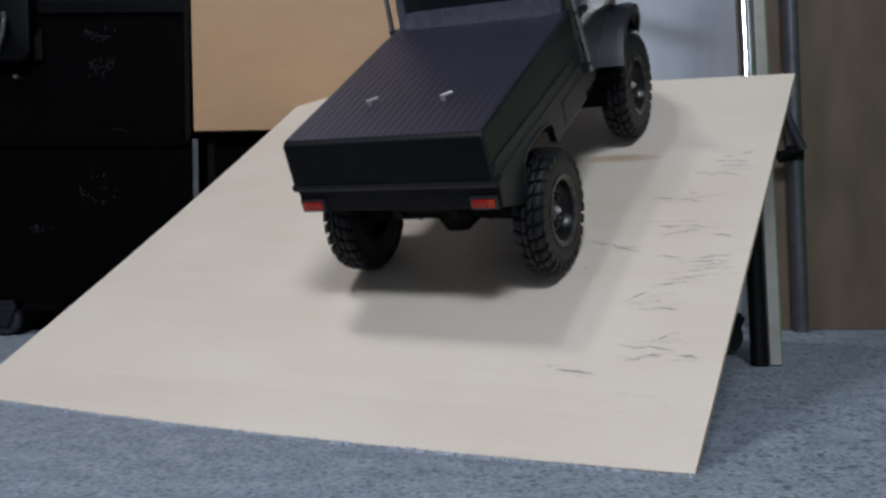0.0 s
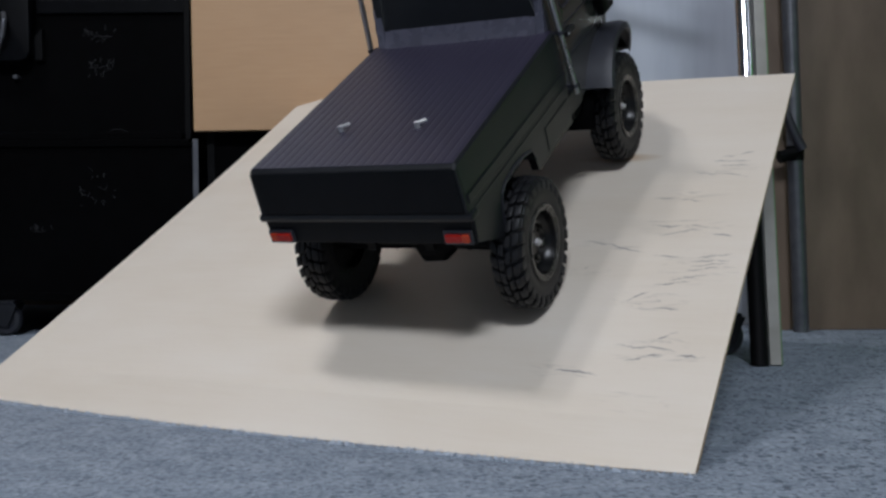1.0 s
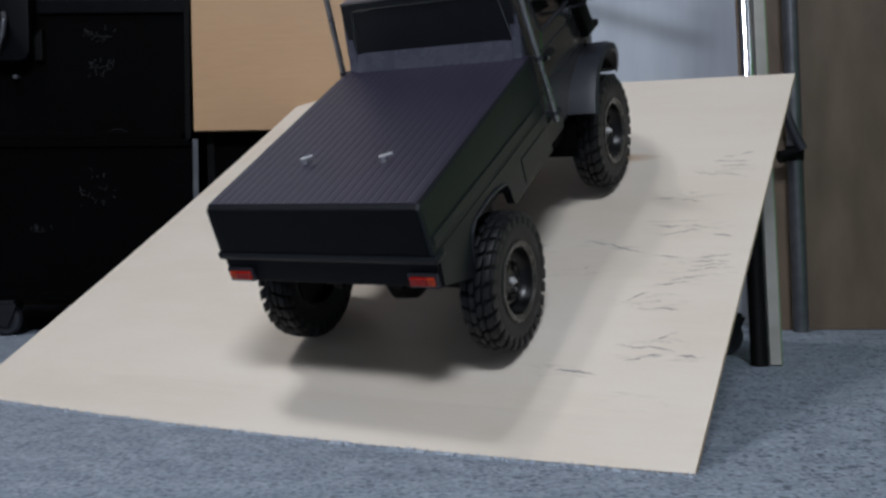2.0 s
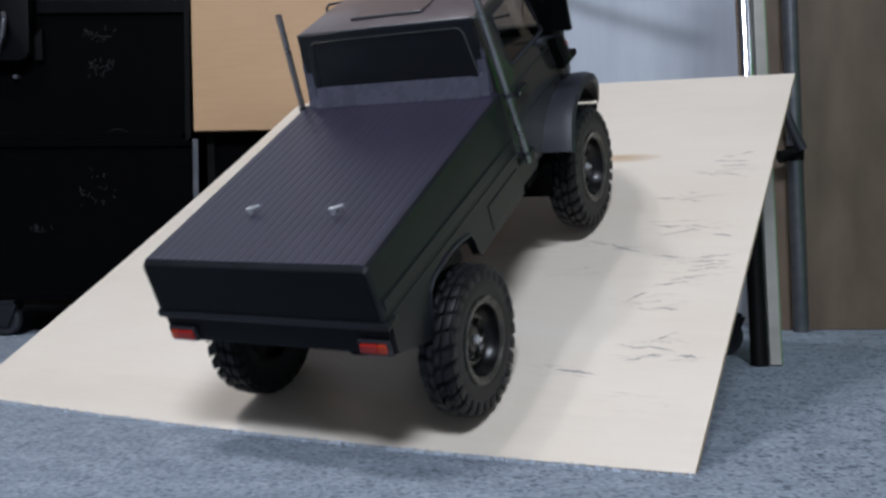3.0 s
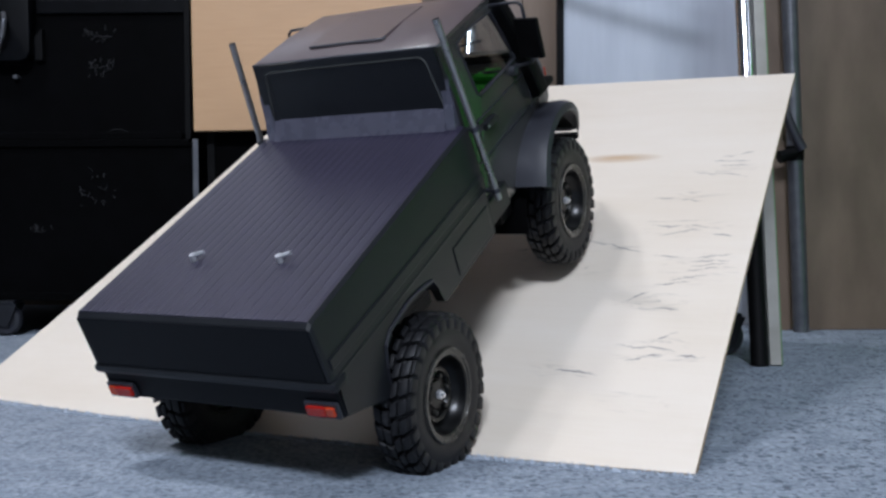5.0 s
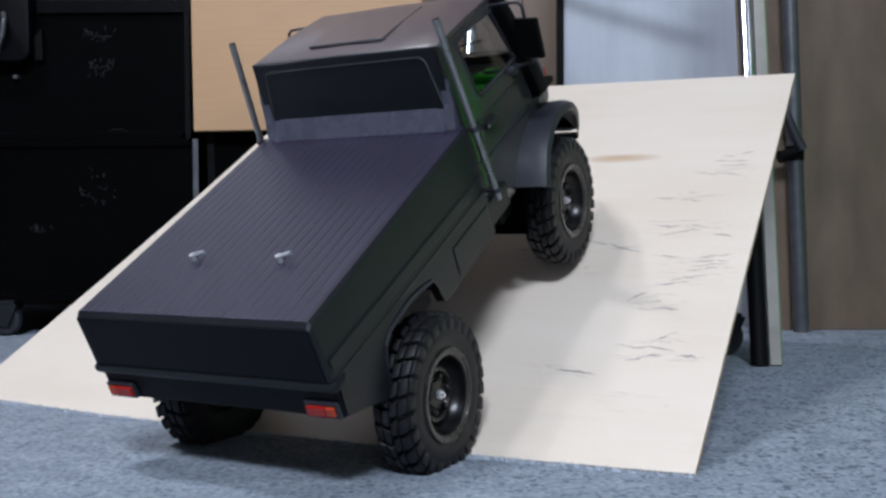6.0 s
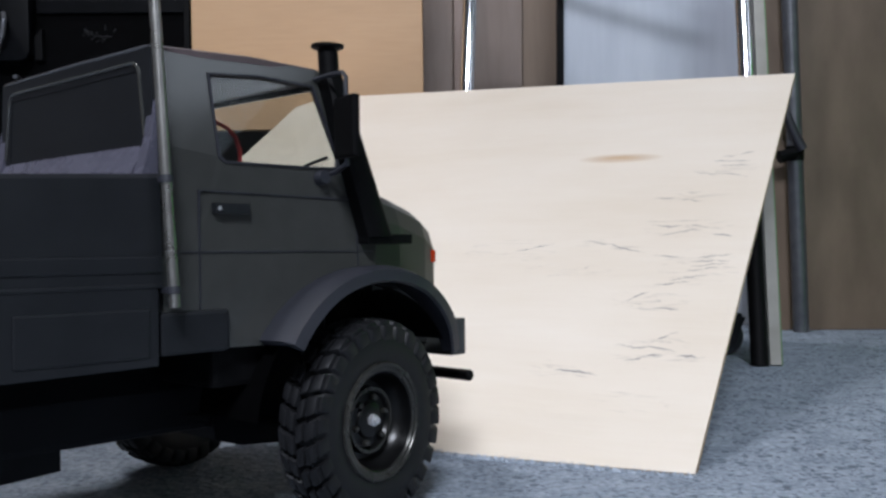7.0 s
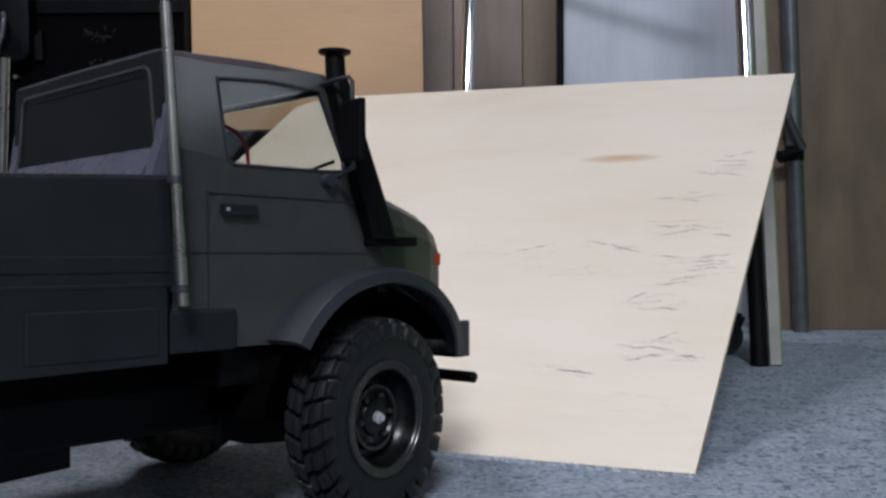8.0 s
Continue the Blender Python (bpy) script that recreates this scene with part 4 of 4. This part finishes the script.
        # exhaust stacks with clips
        bm = bmesh.new()
        a, b = Vector((0.1355, s * 0.0958, 0.1198)), Vector((0.1340, s * 0.0838, 0.2525))
        tube(bm, [a, b], 0.0024, 14, False)
        tube(bm, [a, b], 0.0018, 14, False)
        pipe = part("exhaust_pipe", bm, PIPE, truck, "dull steel exhaust stack behind the cab", True)
        for k in (0.055, 0.41):
            bm = bmesh.new()
            c = a.lerp(b, k)
            tube(bm, [a.lerp(b, k - 0.012), a.lerp(b, k + 0.012)], 0.0031, 14)
            lo, hi = sorted((c.y, s * 0.0820))
            box(bm, (c.x - 0.0015, lo, c.z - 0.0012), (c.x + 0.0015, hi, c.z + 0.0012))
            part("pipe_clip", bm, TRIM, pipe, "black pipe clip")
        # mirrors
        bm = bmesh.new()
        box(bm, (-0.0021, -0.0102, -0.0150), (0.0021, 0.0102, 0.0150), 0.0014, pose(0.2253, s * 0.1036, 0.2028, 0, 0, s * 14))
        mirror = part("wing_mirror", bm, UNDER, truck, "black wing mirror on a wire arm")
        bm = bmesh.new()
        tube(bm, [(0.2280, s * 0.0745, 0.2290), (0.2272, s * 0.0880, 0.2298), (0.2260, s * 0.1000, 0.2296), (0.2254, s * 0.1030, 0.2270), (0.2254, s * 0.1032, 0.2170)], 0.0012, 8)
        part("mirror_arm", bm, TRIM, mirror, "", True)
        bm = bmesh.new()
        tube(bm, [(0.2290, s * 0.0800, 0.1800), (0.2285, s * 0.0920, 0.1818), (0.2262, s * 0.1025, 0.1850), (0.2254, s * 0.1032, 0.1890)], 0.0013, 8)
        part("mirror_arm", bm, TRIM, mirror, "", True)
        bm = bmesh.new()
        tube(bm, [(0.2250, s * 0.0815, 0.1790), (0.2250, s * 0.0880, 0.1795)], [0.0042, 0.0034], 10)
        part("mirror_boss", bm, TRIM, mirror, "", True)
    # snorkel on the right-hand side: foot on the wing, duct up the pillar, mushroom cap
    bm = bmesh.new()
    line = [(0.2580, -0.0880, 0.1500, 0.0084), (0.2500, -0.0875, 0.1720, 0.0076), (0.2420, -0.0860, 0.1960, 0.0070), (0.2370, -0.0820, 0.2200, 0.0060), (0.2355, -0.0785, 0.2320, 0.0052)]
    rings = []
    for x, y, z, h in line:
        rings.append([bm.verts.new((x + dx * h, y + dy * 0.0055, z)) for dx, dy in ((-1, -0.7), (-0.7, -1), (0.7, -1), (1, -0.7), (1, 0.7), (0.7, 1), (-0.7, 1), (-1, 0.7))])
    for a, b in zip(rings, rings[1:]):
        for k in range(8):
            bm.faces.new((a[k], a[(k + 1) % 8], b[(k + 1) % 8], b[k]))
    bm.faces.new(rings[0]), bm.faces.new(rings[-1][::-1])
    box(bm, (0.2500, -0.0910, 0.1462), (0.2825, -0.0800, 0.1515), 0.0012)
    snorkel = part("snorkel", bm, UNDER, truck, "black snorkel up the windscreen pillar", True)
    bm = bmesh.new()
    tube(bm, [(0.2365, -0.0780, 0.2280), (0.2362, -0.0770, 0.2462)], 0.0052, 16)
    lid = (0.2362, -0.0770)
    tube(bm, [(*lid, 0.2450), (*lid, 0.2462), (*lid, 0.2476), (*lid, 0.2482)], [0.0056, 0.0084, 0.0084, 0.0052], 20)
    part("snorkel_cap", bm, UNDER, snorkel, "black mushroom cap", True)
    # inside the cab
    # black sheet added for the shade under the roof, seen through the windows
    bm = bmesh.new()
    box(bm, (0.1420, -0.0715, 0.2285), (0.2310, 0.0715, 0.2315), 0.0010)
    part("roof_darkener", bm, UNDER, truck, "black sheet under the cab roof, added to darken it")
    bm = bmesh.new()
    box(bm, (0.145, -0.070, 0.120), (0.255, 0.070, 0.150), 0.002)
    box(bm, (0.236, -0.072, 0.150), (0.258, 0.072, 0.176), 0.004)
    part("cab_floor", bm, UNDER, truck, "black cab floor and dashboard")
    bm = bmesh.new()
    tube(bm, [(0.235, 0.034, 0.172), (0.222, 0.034, 0.181)], 0.0016, 8)
    loop = [(0.222 + 0.010 * math.sin(a) * 0.5, 0.034 + 0.012 * math.cos(a), 0.181 + 0.010 * math.sin(a)) for a in [i * math.pi / 8 for i in range(17)]]
    tube(bm, loop, 0.0012, 6)
    part("steering_wheel", bm, UNDER, truck, "black steering wheel", True)
    bm = bmesh.new()
    tube(bm, [(0.146, -0.056, 0.180), (0.160, -0.054, 0.2060), (0.1866, -0.050, 0.2068), (0.1938, -0.050, 0.2043), (0.1988, -0.050, 0.1999), (0.2012, -0.050, 0.1936), (0.202, -0.050, 0.150)], 0.0011, 8)
    part("red_wire", bm, RED_WIRE, truck, "loose red wire inside the cab", True)

    # wheels
    tyre, tread, rim, ring, nut, bolts = wheel_meshes()
    first = part("wheel", rim, RIM, truck, "dished black wheel rim", True)
    part("tyre", tyre, RUBBER, first, "chunky black block-tread tyre", True)
    tagged(part("tread", tread, RUBBER, first, "black rubber tread blocks", True), kind="stuff")
    part("bead_ring", ring, RIM_EDGE, first, "olive-grey bead ring", True)
    part("hub_nut", nut, STEEL, first, "bright hub nut")
    for b2 in bolts:
        part("lug_nut", b2, RIM_EDGE, first)
    wheels = [first] + [copy_thing(first, Matrix()) for k in range(3)]
    for w, (x, s) in zip(wheels, ((0.0, -1), (WHEELBASE, -1), (0.0, 1), (WHEELBASE, 1))):
        w.matrix_basis = pose(x, s * WHEEL_Y, TYRE_R)
    return truck, wheels


TRUCK, WHEELS = model_truck()


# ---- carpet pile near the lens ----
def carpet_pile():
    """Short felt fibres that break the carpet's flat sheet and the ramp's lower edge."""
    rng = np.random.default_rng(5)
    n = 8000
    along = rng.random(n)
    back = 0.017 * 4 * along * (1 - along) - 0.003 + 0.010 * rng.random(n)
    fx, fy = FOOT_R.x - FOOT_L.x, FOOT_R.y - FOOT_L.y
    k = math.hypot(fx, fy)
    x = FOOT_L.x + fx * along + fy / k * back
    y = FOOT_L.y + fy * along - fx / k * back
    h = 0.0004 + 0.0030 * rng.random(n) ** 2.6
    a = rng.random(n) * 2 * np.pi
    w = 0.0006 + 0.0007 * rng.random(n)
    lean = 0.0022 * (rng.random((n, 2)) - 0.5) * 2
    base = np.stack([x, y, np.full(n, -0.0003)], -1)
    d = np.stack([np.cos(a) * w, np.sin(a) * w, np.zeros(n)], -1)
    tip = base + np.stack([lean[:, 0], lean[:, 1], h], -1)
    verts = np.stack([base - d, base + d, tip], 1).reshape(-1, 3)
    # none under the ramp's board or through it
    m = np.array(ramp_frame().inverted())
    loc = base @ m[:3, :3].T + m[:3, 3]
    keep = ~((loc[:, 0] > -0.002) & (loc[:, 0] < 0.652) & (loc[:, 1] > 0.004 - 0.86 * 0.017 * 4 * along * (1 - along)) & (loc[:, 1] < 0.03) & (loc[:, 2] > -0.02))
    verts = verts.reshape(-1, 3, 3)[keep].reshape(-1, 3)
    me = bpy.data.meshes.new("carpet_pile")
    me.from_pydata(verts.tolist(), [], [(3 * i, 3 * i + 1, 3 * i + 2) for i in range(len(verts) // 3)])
    # lightened fibre colour, since upright fibres shade themselves dark
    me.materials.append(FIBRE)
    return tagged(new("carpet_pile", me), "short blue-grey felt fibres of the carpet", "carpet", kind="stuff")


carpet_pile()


# ---- what moves ----
# seconds, place of the rear axle's ground point, heading, nose up, lean
TRUCK_ROWS = [
    (0.0, 0.0210, 0.8625, 0.1164, 62.59, 30.72, 0.0), (0.5, 0.0105, 0.8382, 0.1010, 62.45, 30.50, 0.1), (1.0, 0.0018, 0.8237, 0.0918, 62.09, 30.59, 0.4),
    (1.5, -0.0077, 0.8054, 0.0793, 61.83, 30.59, 0.5), (1.7, -0.0130, 0.7966, 0.0735, 61.60, 30.55, 0.6), (2.25, -0.0277, 0.7690, 0.0556, 61.52, 30.6, 0.6),
    (2.8, -0.0432, 0.7372, 0.0346, 61.42, 30.61, 0.6), (3.0, -0.0484, 0.7272, 0.0285, 61.36, 30.61, 0.6), (3.2, -0.0560, 0.7106, 0.0177, 61.37, 30.52, 0.45),
    (3.5, -0.0645, 0.6912, 0.0064, 61.44, 30.50, 0.1), (3.7, -0.0703, 0.6818, 0.0014, 61.50, 30.25, 0.05), (3.9, -0.0726, 0.6762, -0.0008, 61.50, 30.07, -0.15), (4.1, -0.0727, 0.6757, -0.0009, 61.50, 30.05, -0.17),
    (6.2, -0.0727, 0.6757, -0.0009, 61.50, 30.05, -0.17), (6.3, -0.0831, 0.6603, -0.0008, 60.04, 27.13, -0.09), (6.4, -0.1177, 0.5984, -0.0001, 56.77, 18.53, 0.36),
    (6.5, -0.1502, 0.5336, 0.0011, 54.32, 10.31, 0.63), (6.6, -0.2030, 0.4620, 0.0025, 50.83, 0.21, 0.9), (6.7, -0.2303, 0.4307, 0.0002, 49.81, -1.30, -0.3),
    (6.8, -0.2604, 0.3837, 0.0008, 47.82, -0.95, -0.5), (6.9, -0.2733, 0.3781, 0.0014, 47.11, -0.95, -0.7), (7.0, -0.2752, 0.3743, 0.0012, 46.90, -1.00, -1.10),
    (7.3, -0.2743, 0.3768, 0.0019, 47.00, -1.28, -1.15), (8.0, -0.2742, 0.3822, 0.0020, 46.46, -1.58, -1.45)]


def motions():
    walk(TRUCK, [(t, pose(x, y, z, roll, -nose, yaw) @ pose(0, 0, -SINK)) for t, x, y, z, yaw, nose, roll in TRUCK_ROWS])
    # distance rolled along the truck's own axis
    times, rolled = [0.0], [0.0]
    for a, b in zip(TRUCK_ROWS, TRUCK_ROWS[1:]):
        ax = pose(0, 0, 0, (a[6] + b[6]) / 2, -(a[5] + b[5]) / 2, (a[4] + b[4]) / 2) @ Vector((1, 0, 0))
        times.append(b[0])
        rolled.append(rolled[-1] + Vector((b[1] - a[1], b[2] - a[2], b[3] - a[3])).dot(ax))
    steps = [round(0.2 * i, 3) for i in range(32)] + [6.2 + i / 30 for i in range(1, 25)] + [7.2, 7.6, 8.0]
    steps = sorted({round(t, 4) for t in steps if t <= 8.0})
    for w, (x, s) in zip(WHEELS, ((0.0, -1), (WHEELBASE, -1), (0.0, 1), (WHEELBASE, 1))):
        rows = []
        # springs: once on the flat carpet each wheel keeps to the floor while the body leans
        knots, travel = [0.0, 6.3, 6.45, 6.6], [0.0, 0.0, 0.004 if x > 0 else 0.0, 0.0]
        for t, px, py, pz, yaw, nose, roll in TRUCK_ROWS:
            if t > 6.75:
                hub = pose(px, py, pz, roll, -nose, yaw) @ pose(0, 0, -SINK) @ Vector((x, s * WHEEL_Y, TYRE_R))
                knots.append(t)
                travel.append(max(-0.007, min(0.007, 0.0517 - hub.z)))
        for t in steps:
            drop = float(np.interp(t, knots, travel))
            spin = math.degrees(np.interp(t, times, rolled) / ROLL_R)
            steer = float(np.interp(t, [0, 6.2, 6.4, 8.0], [0, 0, 8, 8])) if x > 0 else 0.0
            rows.append((t, pose(x, s * WHEEL_Y, TYRE_R + drop, 0, 0, steer) @ pose(0, 0, 0, 0, spin, 0) @ pose(0, 0, 0, 0, 0, 0 if s < 0 else 180)))
        walk(w, rows)


motions()
